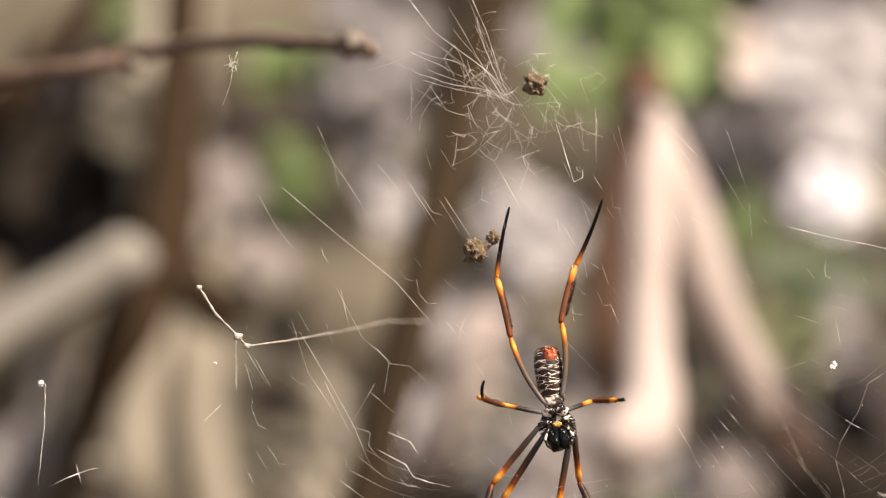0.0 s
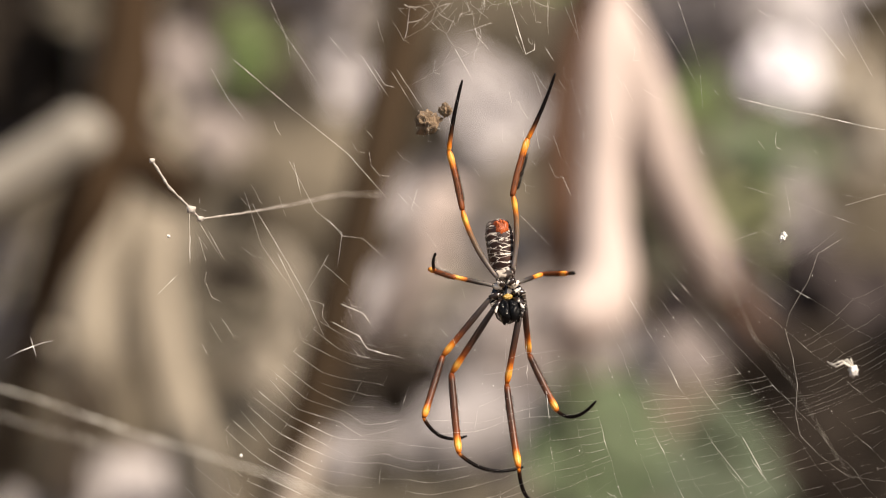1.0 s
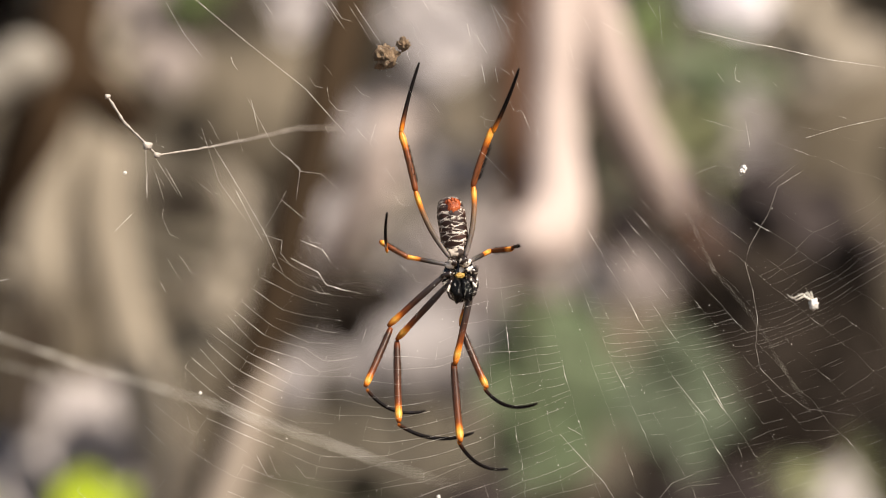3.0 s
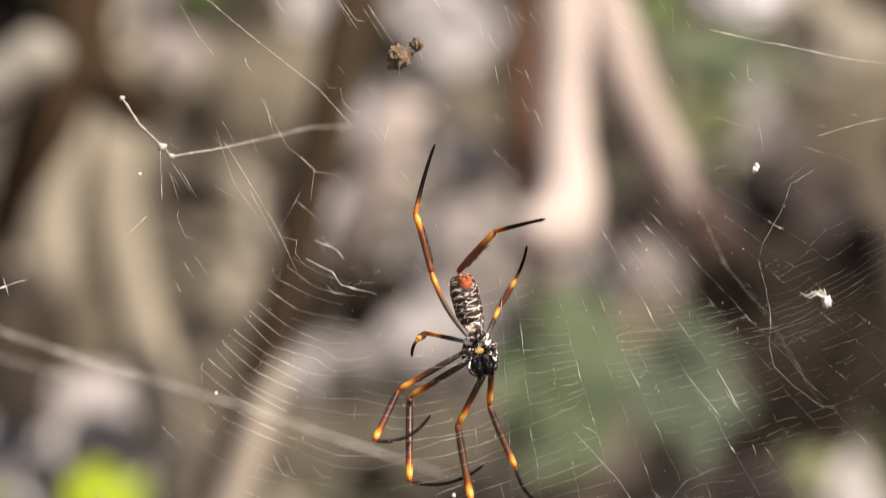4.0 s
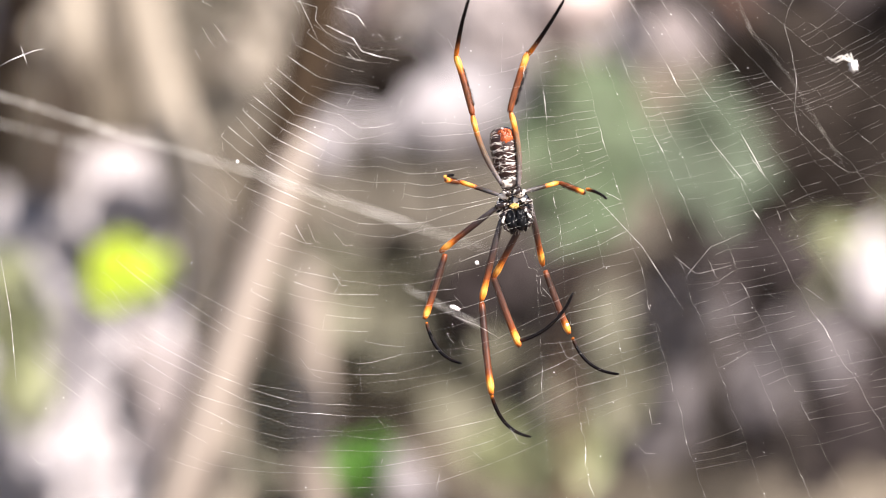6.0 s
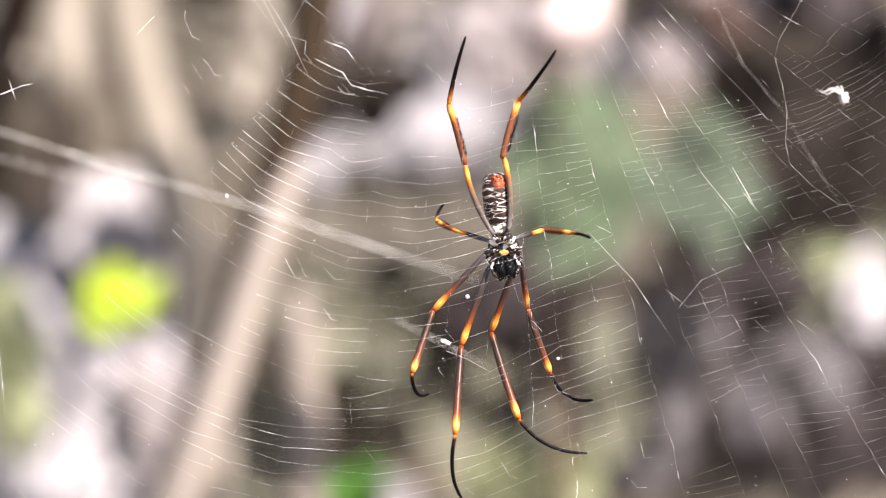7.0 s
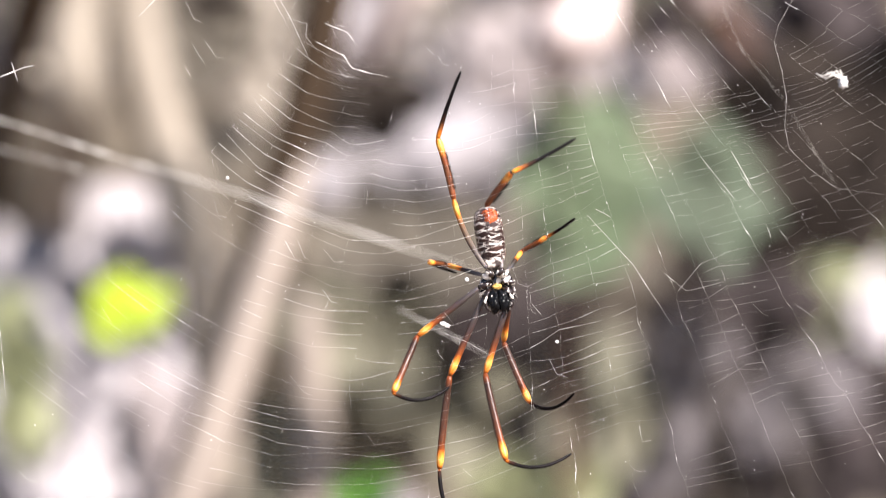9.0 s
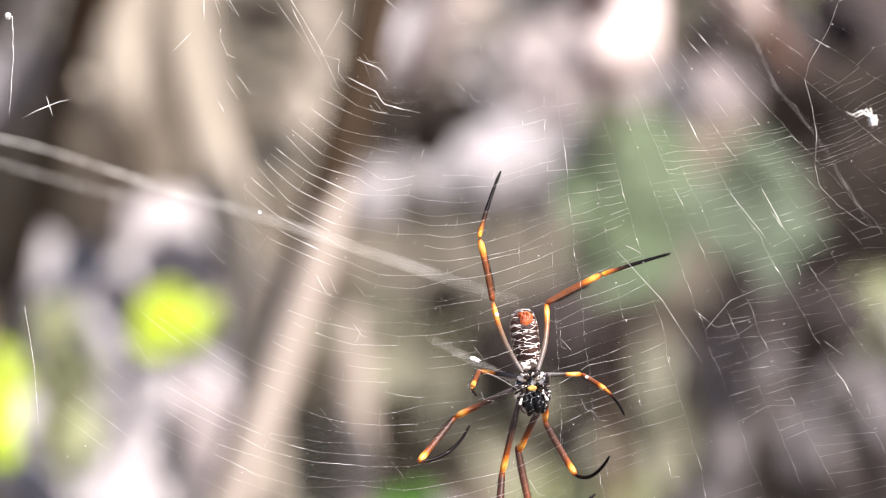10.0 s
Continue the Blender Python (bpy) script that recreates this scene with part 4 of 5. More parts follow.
stray((-0.008, 0.000, 1.411), (-0.004, 0.000, 1.405), (0.006, 0.000, 1.402), seed=3)
stray((-0.033, 0.000, 1.401), (-0.029, 0.000, 1.392), (-0.028, 0.000, 1.387), seed=4)
stray((0.021, 0.000, 1.402), (0.025, 0.000, 1.389), (0.027, 0.000, 1.390), (0.027, 0.000, 1.392), radius=0.00008, seed=5)
stray((-0.041, 0.000, 1.387), (-0.029, 0.000, 1.377), (-0.015, 0.000, 1.366), (-0.006, 0.000, 1.356), radius=0.00006, seed=6)
stray((-0.046, 0.000, 1.385), (-0.042, 0.000, 1.378), (-0.038, 0.000, 1.373), seed=7)
stray((0.009, 0.000, 1.390), (0.013, 0.000, 1.383), radius=0.00008, seed=8)
stray((0.035, 0.000, 1.402), (0.037, 0.000, 1.393), seed=9)
stray((-0.004, 0.000, 1.385), (0.002, 0.000, 1.376), radius=0.00006, seed=10)
stray((-0.012, 0.000, 1.388), (-0.006, 0.000, 1.379), radius=0.00006, seed=11)
stray((-0.028, 0.000, 1.364), (-0.022, 0.000, 1.353), (-0.016, 0.000, 1.348), (-0.017, 0.000, 1.340), seed=12)
stray((-0.036, 0.000, 1.354), (-0.028, 0.000, 1.341), (-0.024, 0.000, 1.334), (-0.019, 0.000, 1.323), radius=0.00005, seed=13)
stray((-0.019, 0.000, 1.343), (-0.024, 0.000, 1.334), seed=14)
stray((-0.016, 0.000, 1.332), (-0.011, 0.000, 1.330), (-0.009, 0.000, 1.327), radius=0.00008, seed=15)
stray((-0.050, 0.000, 1.347), (-0.050, 0.000, 1.341), seed=16)
stray((-0.048, 0.000, 1.350), (-0.043, 0.000, 1.342), seed=17)
stray((-0.038, 0.000, 1.357), (-0.034, 0.000, 1.345), (-0.027, 0.000, 1.335), seed=18)
stray((-0.057, 0.000, 1.334), (-0.053, 0.000, 1.338), radius=0.00007, seed=19)
stray((0.027, 0.000, 1.385), (0.031, 0.000, 1.379), seed=20)
stray((0.077, 0.000, 1.349), (0.072, 0.000, 1.347), radius=0.00005, seed=21)
stray((0.042, 0.000, 1.289), (0.052, 0.000, 1.278), (0.061, 0.000, 1.264), radius=0.00004, seed=23)
stray((0.062, 0.000, 1.272), (0.067, 0.000, 1.278), (0.074, 0.000, 1.281), seed=24)
stray((0.059, 0.000, 1.276), (0.064, 0.000, 1.272), (0.072, 0.000, 1.274), seed=25)
stray((0.074, 0.000, 1.303), (0.079, 0.000, 1.294), radius=0.00008, seed=27)
stray((0.067, 0.000, 1.302), (0.075, 0.000, 1.292), radius=0.00006, seed=28)
stray((-0.091, 0.000, 1.277), (-0.089, 0.000, 1.264), (-0.088, 0.000, 1.249), radius=0.00007, seed=29)
stray((0.010, 0.000, 1.263), (0.015, 0.000, 1.261), (0.020, 0.000, 1.258), radius=0.00005, seed=30)

stray((-0.0190, 0.000, 1.3509), (-0.0158, 0.000, 1.3473), (-0.0114, 0.000, 1.3469), (-0.0043, 0.000, 1.3407), radius=0.00004, seed=40)
stray((-0.0303, 0.000, 1.3431), (-0.0237, 0.000, 1.3305), radius=0.00004, seed=41)
stray((-0.0201, 0.000, 1.3410), (-0.0146, 0.000, 1.3363), radius=0.00004, seed=42)
stray((-0.0244, 0.000, 1.3333), (-0.0199, 0.000, 1.3319), (-0.0203, 0.000, 1.3291), (-0.0173, 0.000, 1.3256), radius=0.00004, seed=43)
stray((-0.0481, 0.000, 1.3469), (-0.0463, 0.000, 1.3410), radius=0.00004, seed=44)
stray((-0.0459, 0.000, 1.3480), (-0.0423, 0.000, 1.3417), radius=0.00004, seed=45)
stray((-0.0504, 0.000, 1.3543), (-0.0501, 0.000, 1.3409), radius=0.00004, seed=46)
stray((0.0338, 0.000, 1.4000), (0.0377, 0.000, 1.3910), radius=0.00002, seed=60)
stray((0.0568, 0.000, 1.3944), (0.0606, 0.000, 1.3880), (0.0645, 0.000, 1.3810), radius=0.000028, seed=61)
stray((0.0466, 0.000, 1.4020), (0.0530, 0.000, 1.3950), radius=0.000035, seed=62)
stray((0.0352, 0.000, 1.3833), (0.0377, 0.000, 1.3743), radius=0.00002, seed=63)
stray((0.0593, 0.000, 1.4015), (0.0644, 0.000, 1.3861), radius=0.000028, seed=64)
stray((0.0906, 0.000, 1.3966), (0.0976, 0.000, 1.3876), radius=0.000035, seed=65)
stray((0.0950, 0.000, 1.4018), (0.0982, 0.000, 1.3941), radius=0.00002, seed=66)
stray((0.0976, 0.000, 1.3941), (0.1033, 0.000, 1.3838), radius=0.000028, seed=67)
stray((0.1008, 0.000, 1.4018), (0.1062, 0.000, 1.3929), radius=0.000035, seed=68)
stray((0.0842, 0.000, 1.3991), (0.0886, 0.000, 1.3889), radius=0.00002, seed=69)
stray((0.0644, 0.000, 1.3848), (0.0651, 0.000, 1.3758), radius=0.000028, seed=70)
stray((0.0269, 0.000, 1.3845), (0.0288, 0.000, 1.3788), radius=0.000035, seed=71)
stray((0.0835, 0.000, 1.3594), (0.0848, 0.000, 1.3517), radius=0.00002, seed=72)
stray((0.0239, 0.000, 1.3525), (0.0315, 0.000, 1.3449), radius=0.000028, seed=73)
stray((0.0481, 0.000, 1.3349), (0.0519, 0.000, 1.3286), radius=0.000035, seed=74)
stray((0.0886, 0.000, 1.3441), (0.0949, 0.000, 1.3493), radius=0.00002, seed=75)
stray((-0.0321, 0.000, 1.3967), (-0.0268, 0.000, 1.3892), (-0.0209, 0.000, 1.3803), radius=0.000028, seed=76)
stray((-0.0192, 0.000, 1.3922), (-0.0140, 0.000, 1.3861), radius=0.000035, seed=77)
stray((-0.0125, 0.000, 1.3884), (-0.0073, 0.000, 1.3795), radius=0.00002, seed=78)
stray((-0.0051, 0.000, 1.3844), (0.0001, 0.000, 1.3761), radius=0.000028, seed=79)
stray((-0.0270, 0.000, 1.3636), (-0.0252, 0.000, 1.3560), radius=0.000035, seed=80)


def tangle():
    """The torn upper middle of the web, where old threads hang together."""
    rng = random.Random(5)
    root = empty("thread_tangle", (0.0085, 0.002, 1.406), "tangle of torn silk threads at the top of the web", "silk thread", "stray silk threads")
    o = root.location
    bm = bmesh.new()
    ties = [Vector((rng.gauss(0, 0.0085), rng.uniform(-0.004, 0.005), rng.gauss(0, 0.008))) for _ in range(170)]
    for i, c in enumerate(ties):
        for q in sorted(ties, key=lambda p: (p - c).length)[1:rng.choice((2, 3, 3))]:
            slack = Vector((rng.gauss(0, 0.0002), 0, rng.gauss(-0.0002, 0.0003)))
            w = rng.choice((0.00001, 0.000014, 0.00002, 0.000035))
            tube(bm, [c, c.lerp(q, 0.5) + slack, q + (q - c) * rng.choice((0, 0, 0.5, 1.2))], [w, w * 0.8, w * 0.6], 4)
    for i in range(30):
        c = rng.choice(ties)
        d = Vector((rng.gauss(0.3, 0.7), rng.gauss(0, 0.1), -1)).normalized() * rng.uniform(0.004, 0.01)
        w = rng.choice((0.000012, 0.000018))
        tube(bm, [c, c + d * 0.5 + Vector((rng.gauss(0, 0.0003), 0, 0)), c + d], [w] * 3, 4)
    knot = Vector((0.0101, 0, 1.4090)) - o
    for i in range(16):
        a = radians(rng.uniform(98, 168))
        d = Vector((math.cos(a), rng.uniform(-0.1, 0.1), math.sin(a))) * rng.uniform(0.008, 0.026)
        c = knot + Vector((rng.gauss(-0.0012, 0.0012), 0, rng.gauss(-0.001, 0.0015)))
        w = rng.choice((0.000014, 0.00002, 0.00003, 0.000042))
        pts = [c + d * f + Vector((rng.gauss(0, 0.00015), 0, rng.gauss(0, 0.00015))) for f in (0, 0.2, 0.4, 0.55, 0.7, 0.85, 1)]
        tube(bm, pts, [w * rng.uniform(0.3, 1.3) for _ in pts], 4)
    tagged(part("silk_tangle", bm, SILK, root), kind="stuff")


tangle()


def loose_threads():
    """Short torn ends of silk scattered over the open parts of the web."""
    rng = random.Random(23)
    root = empty("loose_threads", HUB, "short torn ends of silk scattered over the web", "silk thread", "stray silk threads")
    bm = bmesh.new()
    for (x0, _, z0), (x1, _, z1), count in (((-0.012, 0.000, 1.397), (0.050, 0.000, 1.356), 46), ((-0.051, 0.000, 1.375), (0.011, 0.000, 1.319), 34),
                                            ((0.023, 0.000, 1.407), (0.095, 0.000, 1.359), 26), ((-0.090, 0.000, 1.303), (0.106, 0.000, 1.228), 40)):
        for i in range(count):
            c = Vector((rng.uniform(x0, x1), rng.uniform(-0.003, 0.003), rng.uniform(z0, z1))) - HUB
            slope = rng.gauss(1.1, 0.3)
            d = Vector((math.cos(slope), 0, -math.sin(slope)))
            size = rng.uniform(0.0012, 0.0052)
            pts = [c, c + d * size * 0.5 + Vector((rng.gauss(0, 0.00012), 0, 0)), c + d * size]
            if rng.random() < 0.35:
                pts.append(pts[-1] + Vector((rng.uniform(0.0005, 0.0025), 0, rng.uniform(-0.001, 0.0003))))
            w = rng.choice((0.000012, 0.000018, 0.00003))
            tube(bm, pts, [w * rng.uniform(0.5, 1.4) for _ in pts], 4)
    tagged(part("torn_silk", bm, SILK, root), kind="stuff")


loose_threads()


# ---- twigs and remains held in the web ----
def crooked_twig():
    p = [(-0.059, 0.000, 1.364), (-0.055, 0.000, 1.358), (-0.050, 0.000, 1.353), (-0.048, 0.001, 1.351), (-0.039, 0.018, 1.354), (-0.030, 0.042, 1.358), (-0.019, 0.068, 1.363), (-0.009, 0.090, 1.365)]
    root = empty("crooked_twig", p[0], "thin crooked twig wrapped in grey silk, caught in the web", "twig")
    bm = bmesh.new()
    line, rad = [], []
    for i, (a, b) in enumerate(zip(p, p[1:])):
        for k in range(8):
            q = Vector(a).lerp(Vector(b), k / 8)
            line.append(q + noise.noise_vector(q * 700) * 0.00016 - Vector(p[0]))
            rad.append((0.0003 if i < 3 else 0.0002 - 0.00002 * (i - 3)) * (1 + 0.6 * noise.noise(q * 1100)))
    tube(bm, line, rad, 7)
    part("stalk", bm, TWIG_SILK, root)
    for c, s in ((p[2], 0.0011), (p[0], 0.0007), (p[3], 0.0008)):
        bm = bmesh.new()
        blob(bm, Vector(c) - Vector(p[0]), (s, s, s * 0.8), 3, 0.6, 2.5, 2)
        part("silk_lump", bm, TWIG_SILK, root)


crooked_twig()


def remains(centre, size, mat, label, seed, bits=10, category="prey remains", long=1.0):
    """A small ball of wrapped prey: a lump with flakes and bristly bits standing out."""
    rng = random.Random(seed)
    root = empty("prey_remains", centre, label, category, "remains hung in the web")
    root.rotation_euler = (0, radians(20), 0)
    root.scale = (long, 1, 1 / long)
    bm = bmesh.new()
    blob(bm, (0, 0, 0), (size * 0.4, size * 0.34, size * 0.4), seed, 0.8, 2.6, 4)
    part("lump", bm, mat, root)
    for i in range(bits):
        bm = bmesh.new()
        d = Vector((rng.gauss(0, 1), rng.gauss(0, 0.6), rng.gauss(0, 1))).normalized()
        blob(bm, d * size * rng.uniform(0.25, 0.42), [size * rng.uniform(0.08, 0.16) for _ in range(3)], seed + i, 0.8, 2.5, 1)
        part("crumb", bm, mat, root)
    bm = bmesh.new()
    for i in range(bits * 2):
        d = Vector((rng.gauss(0, 1), rng.gauss(0, 0.6), rng.gauss(0, 1))).normalized()
        a = d * size * 0.3
        b = d * size * rng.uniform(0.4, 0.56) + Vector((rng.gauss(0, 0.06), 0, rng.gauss(0, 0.06))) * size
        tube(bm, [a, (a + b) / 2, b], [size * 0.011, size * 0.009, size * 0.004], 4)
    tagged(part("fibres", bm, OLD_SILK, root), kind="stuff")
    return root


remains((0.003, 0.000, 1.373), 0.0058, DEBRIS, "ball of brown wrapped prey remains with silk fibres", 1, 14)
remains((0.007, 0.000, 1.376), 0.0032, DEBRIS, "small dark crumb of prey remains", 2, 8)
remains((0.016, 0.000, 1.411), 0.0056, DEBRIS, "black crumbly ball of prey remains", 3, 16)
remains((0.083, 0.000, 1.348), 0.0019, WHITE_HUSK, "small shining white husk hung in the web", 4, 3, long=0.8)
remains((-0.094, 0.000, 1.342), 0.0016, WHITE_HUSK, "tiny white husk on a thread", 5, 4)
remains((0.010, 0.000, 1.265), 0.0017, WHITE_HUSK, "small white husk hung in the web", 8, 4, long=1.5)
remains((-0.038, 0.000, 1.298), 0.0008, WHITE_HUSK, "tiny white speck in the web", 9, 3)
remains((0.015, 0.000, 1.275), 0.0009, WHITE_HUSK, "tiny white speck in the web", 10, 3)
remains((0.035, 0.000, 1.261), 0.0008, WHITE_HUSK, "tiny white speck in the web", 11, 3)
remains((-0.055, 0.000, 1.347), 0.0008, WHITE_HUSK, "tiny white speck in the web", 12, 3)


def husk(centre, label):
    """A shed skin: a small white body with curled legs."""
    root = empty("shed_skin", centre, label, "shed skin")
    bm = bmesh.new()
    blob(bm, (0, 0, 0), (0.001, 0.0009, 0.0012), 5, 0.7, 2.4, 3)
    part("body", bm, WHITE_HUSK, root)
    for i, (x, z) in enumerate(((-0.0034, 0.0022), (-0.0048, 0.0012), (-0.0058, 0.0018), (-0.0016, 0.0024))):
        bm = bmesh.new()
        tube(bm, [(0, 0, 0.0005), (x * 0.45, -0.0004, z * 0.9 + 0.0006), (x * 0.8, 0, z * 0.7), (x, 0.0004, z * 0.6 + 0.001)], [0.00022, 0.0002, 0.00015, 0.00006], 6)
        part("leg", bm, OLD_SILK, root)


husk((0.0970, -0.011, 1.3178), "white shed spider skin with curled legs in the web")


def silk_cross(centre):
    root = empty("silk_cross", centre, "small star of pale fibres stuck on a thread", "silk fluff")
    for dx, dz in ((0.0045, 0.0013), (0.0007, -0.0022), (-0.006, -0.0028), (-0.0006, 0.002)):
        bm = bmesh.new()
        tube(bm, [(0, 0, 0), (dx * 0.5, 0, dz * 0.5 + 0.0002), (dx, 0, dz)], [0.00014, 0.00007, 0.00003], 5)
        part("fibre", bm, WHITE_HUSK, root)


silk_cross((-0.085, 0.000, 1.322))


def silk_fluff(centre):
    """A little knot of torn silk with a strand that hangs from it."""
    rng = random.Random(31)
    root = empty("silk_fluff", centre, "little fluff of torn white silk hanging in the web", "silk fluff")
    for i in range(16):
        a, b = (Vector((rng.gauss(0, 0.0008), rng.gauss(0, 0.0005), rng.gauss(0, 0.001))) for _ in range(2))
        bm = bmesh.new()
        tube(bm, [a, a.lerp(b, 0.5) + Vector((rng.gauss(0, 0.0004), 0, rng.gauss(0, 0.0004))), b], [0.00005, 0.00007, 0.00003], 4)
        part("fibre", bm, OLD_SILK, root)
    for tip, w in (((-0.0022, 0, -0.0088), 0.00004), ((0.0009, 0, 0.0035), 0.00005)):
        bm = bmesh.new()
        tube(bm, [(0, 0, 0), (tip[0] * 0.3, 0, tip[2] * 0.5), tip], [w, w, w * 1.6], 4)
        part("strand", bm, OLD_SILK, root)


silk_fluff((-0.0525, 0.000, 1.4145))


def near_twig():
    """The brown twig close behind the web, from which threads are hung."""
    p = [(-0.244, 0.280, 1.453), (-0.159, 0.260, 1.460), (-0.136, 0.250, 1.461), (-0.111, 0.240, 1.461)]
    q = [(-0.129, 0.250, 1.463), (-0.109, 0.240, 1.465), (-0.090, 0.220, 1.464), (-0.068, 0.200, 1.461), (-0.046, 0.170, 1.454), (-0.034, 0.140, 1.448), (-0.026, 0.110, 1.440)]
    root = empty("brown_twig", p[0], "bare brown twig with a knotted tip, just behind the web", "twig")
    for nm, ps, r0, r1 in (("old_stalk", p, 0.0038, 0.0031), ("stalk", q, 0.0028, 0.0022)):
        bm = bmesh.new()
        line, rad = [], []
        for a, b in zip(ps, ps[1:]):
            for k in range(8):
                s = Vector(a).lerp(Vector(b), k / 8)
                line.append(s + noise.noise_vector(s * 70) * 0.0006 - Vector(p[0]))
                rad.append(1 + 0.18 * noise.noise(s * 220))
        rad = [k * (r0 + (r1 - r0) * i / len(rad)) for i, k in enumerate(rad)]
        tube(bm, line, rad, 10)
        part(nm, bm, TWIG_BARK, root)
    for c, s in ((q[5], 0.0042), (p[3], 0.0033)):
        bm = bmesh.new()
        blob(bm, Vector(c) - Vector(p[0]), (s, s, s * 0.85), 2, 0.6, 2, 3)
        part("knot", bm, TWIG_BARK, root)
    for c, s in (((-0.033, 0.125, 1.446), 0.0022), ((-0.109, 0.232, 1.459), 0.0022)):
        bm = bmesh.new()
        blob(bm, Vector(c) - Vector(p[0]), (s, s * 0.6, s * 1.1), 4, 0.4, 2, 3)
        part("cut_end", bm, BARK_BUFF, root, "pale cut end of the twig")


near_twig()

# ---- the spider ----
SPIDER_ROWS = [
    (0.00, 0.0216, 0.0040, 1.3353, -8.7), (1.00, 0.0212, 0.0040, 1.3350, -8.0), (1.50, 0.0210, 0.0040, 1.3346, -6.4),
    (2.00, 0.0219, 0.0040, 1.3322, -5.1), (2.50, 0.0199, 0.0040, 1.3311, -5.8), (3.80, 0.0195, 0.0040, 1.3109, -12.9),
    (4.00, 0.0206, 0.0040, 1.3080, -13.7), (4.50, 0.0232, 0.0040, 1.3004, -11.7), (5.00, 0.0241, 0.0040, 1.2963, -11.0),
    (6.30, 0.0232, 0.0040, 1.2875, -8.5), (6.50, 0.0233, 0.0040, 1.2883, -8.7), (7.00, 0.0231, 0.0040, 1.2854, -6.0),
    (7.50, 0.0247, 0.0040, 1.2834, -7.0), (8.00, 0.0239, 0.0040, 1.2823, -4.7), (8.50, 0.0230, 0.0040, 1.2787, -7.1),
    (9.00, 0.0216, 0.0040, 1.2741, -7.5), (9.50, 0.0217, 0.0040, 1.2666, -8.7), (10.00, 0.0227, 0.0040, 1.2591, -7.6)]
LEG_TIMES = [1, 1.5, 2, 2.5, 3.8, 4, 4.5, 5, 6.3, 6.5, 7, 7.5, 8, 8.5, 9, 9.5, 10]


MM = 0.001
LENGTHS = {"4": (17.1, 14.2, 16.4), "3": (10.1, 7.3, 10.1), "2": (17.6, 15.5, 14.4), "1": (19.1, 21.0, 17.1)}
HIPS = {"4": (1.5, -2.2, 2.6), "3": (2.5, -1.4, 1.9), "2": (3.6, -0.8, -0.4), "1": (3.0, -0.6, -2.6)}
THICK = {"4": (0.64, 0.78, 0.42), "3": (0.54, 0.6, 0.36), "2": (0.74, 0.8, 0.43), "1": (0.77, 0.86, 0.45)}
BOW = {"4": 0.02, "3": 0.04, "2": 0.16, "1": 0.13}


def lathe(bm, profile, centre=(0, 0), squash=1.0, sides=28):
    """A body of rings along z: rows of (z, radius)."""
    rings = []
    for z, r in profile:
        rings.append([bm.verts.new((centre[0] + r * math.cos(a), centre[1] + squash * r * math.sin(a), z))
                      for a in (2 * math.pi * k / sides for k in range(sides))])
    for a, b in zip(rings, rings[1:]):
        for k in range(sides):
            bm.faces.new((a[k], a[(k + 1) % sides], b[(k + 1) % sides], b[k]))
    bm.faces.new(rings[0][::-1])
    bm.faces.new(rings[-1])


def bristles(length, width, n, seed, reach=0.55, side=None, lo=0.08, hi=0.8, bow=0.0):
    rng = random.Random(seed)
    bm = bmesh.new()
    for i in range(n):
        z = rng.uniform(lo, hi) * length
        a = rng.uniform(0, 2 * math.pi) if side is None else side + rng.gauss(0, 0.8)
        d = Vector((math.cos(a), math.sin(a), 0))
        f = z / length
        p = d * width * 0.9 + Vector((bow * length * 4 * f * (1 - f), 0, z))
        e = p + (d * rng.uniform(0.5, 1.0) + Vector((0, 0, 0.9))) * reach * rng.uniform(0.6, 1.1)
        bm_pts = [p * MM, (p.lerp(e, 0.5) + d * 0.03) * MM, e * MM]
        tube(bm, bm_pts, [0.035 * MM, 0.025 * MM, 0.006 * MM], 3, False)
    return bm


def segment(name, length, w0, wm, w1, bow, mat, parent, sides=10, bulge=0.0):
    """One leg segment along +z from the origin; bow bends it towards +x."""
    bm = bmesh.new()
    n = 22
    pts, rad = [], []
    for i in range(n + 1):
        f = i / n
        pts.append(Vector((bow * length * 4 * f * (1 - f), 0, f * length)) * MM)
        w = w0 + (wm - w0) * min(1, f / 0.35) if f < 0.35 else wm + (w1 - wm) * (f - 0.35) / 0.65
        end = min(1, 0.75 + 5 * f, 0.6 + 6 * (1 - f))
        rad.append(w * end * MM * (1 + bulge * math.exp(-((f - 0.88) / 0.07) ** 2)))
    tube(bm, pts, rad, sides)
    return part(name, bm, mat, parent)


def spider():
    root = empty("spider", (0, 0, 1.3), "slim spider with black and orange banded legs, head down in web", "spider")
    # abdomen
    bm = bmesh.new()
    prof = [(2.4, 0.5), (2.7, 1.2), (3.4, 1.85), (4.6, 2.35), (6.2, 2.75), (8.5, 2.95), (11, 3.0), (13.2, 2.92), (14.8, 2.7), (16.0, 2.3), (16.7, 1.65), (17.0, 0.7)]
    lathe(bm, [(z * MM, r * 1.1 * MM * (1 + 0.03 * math.sin(z * 2.1))) for z, r in prof], (0, 0.5 * MM), 0.95)
    abdomen = part("abdomen", bm, ABDOMEN, root, "dark brown abdomen netted with cream lines")
    bm = bmesh.new()
    blob(bm, (0.55 * MM, -1.25 * MM, 14.6 * MM), (1.8 * MM, 1.5 * MM, 2.0 * MM), 4, 0.3, 2, 3)
    part("spinneret_mound", bm, SPINNERET, abdomen, "rusty red spinneret mound")
    for x, z in ((-0.2, 15.9), (0.6, 16.2), (1.3, 15.9), (0.2, 15.2), (1.0, 15.2)):
        bm = bmesh.new()
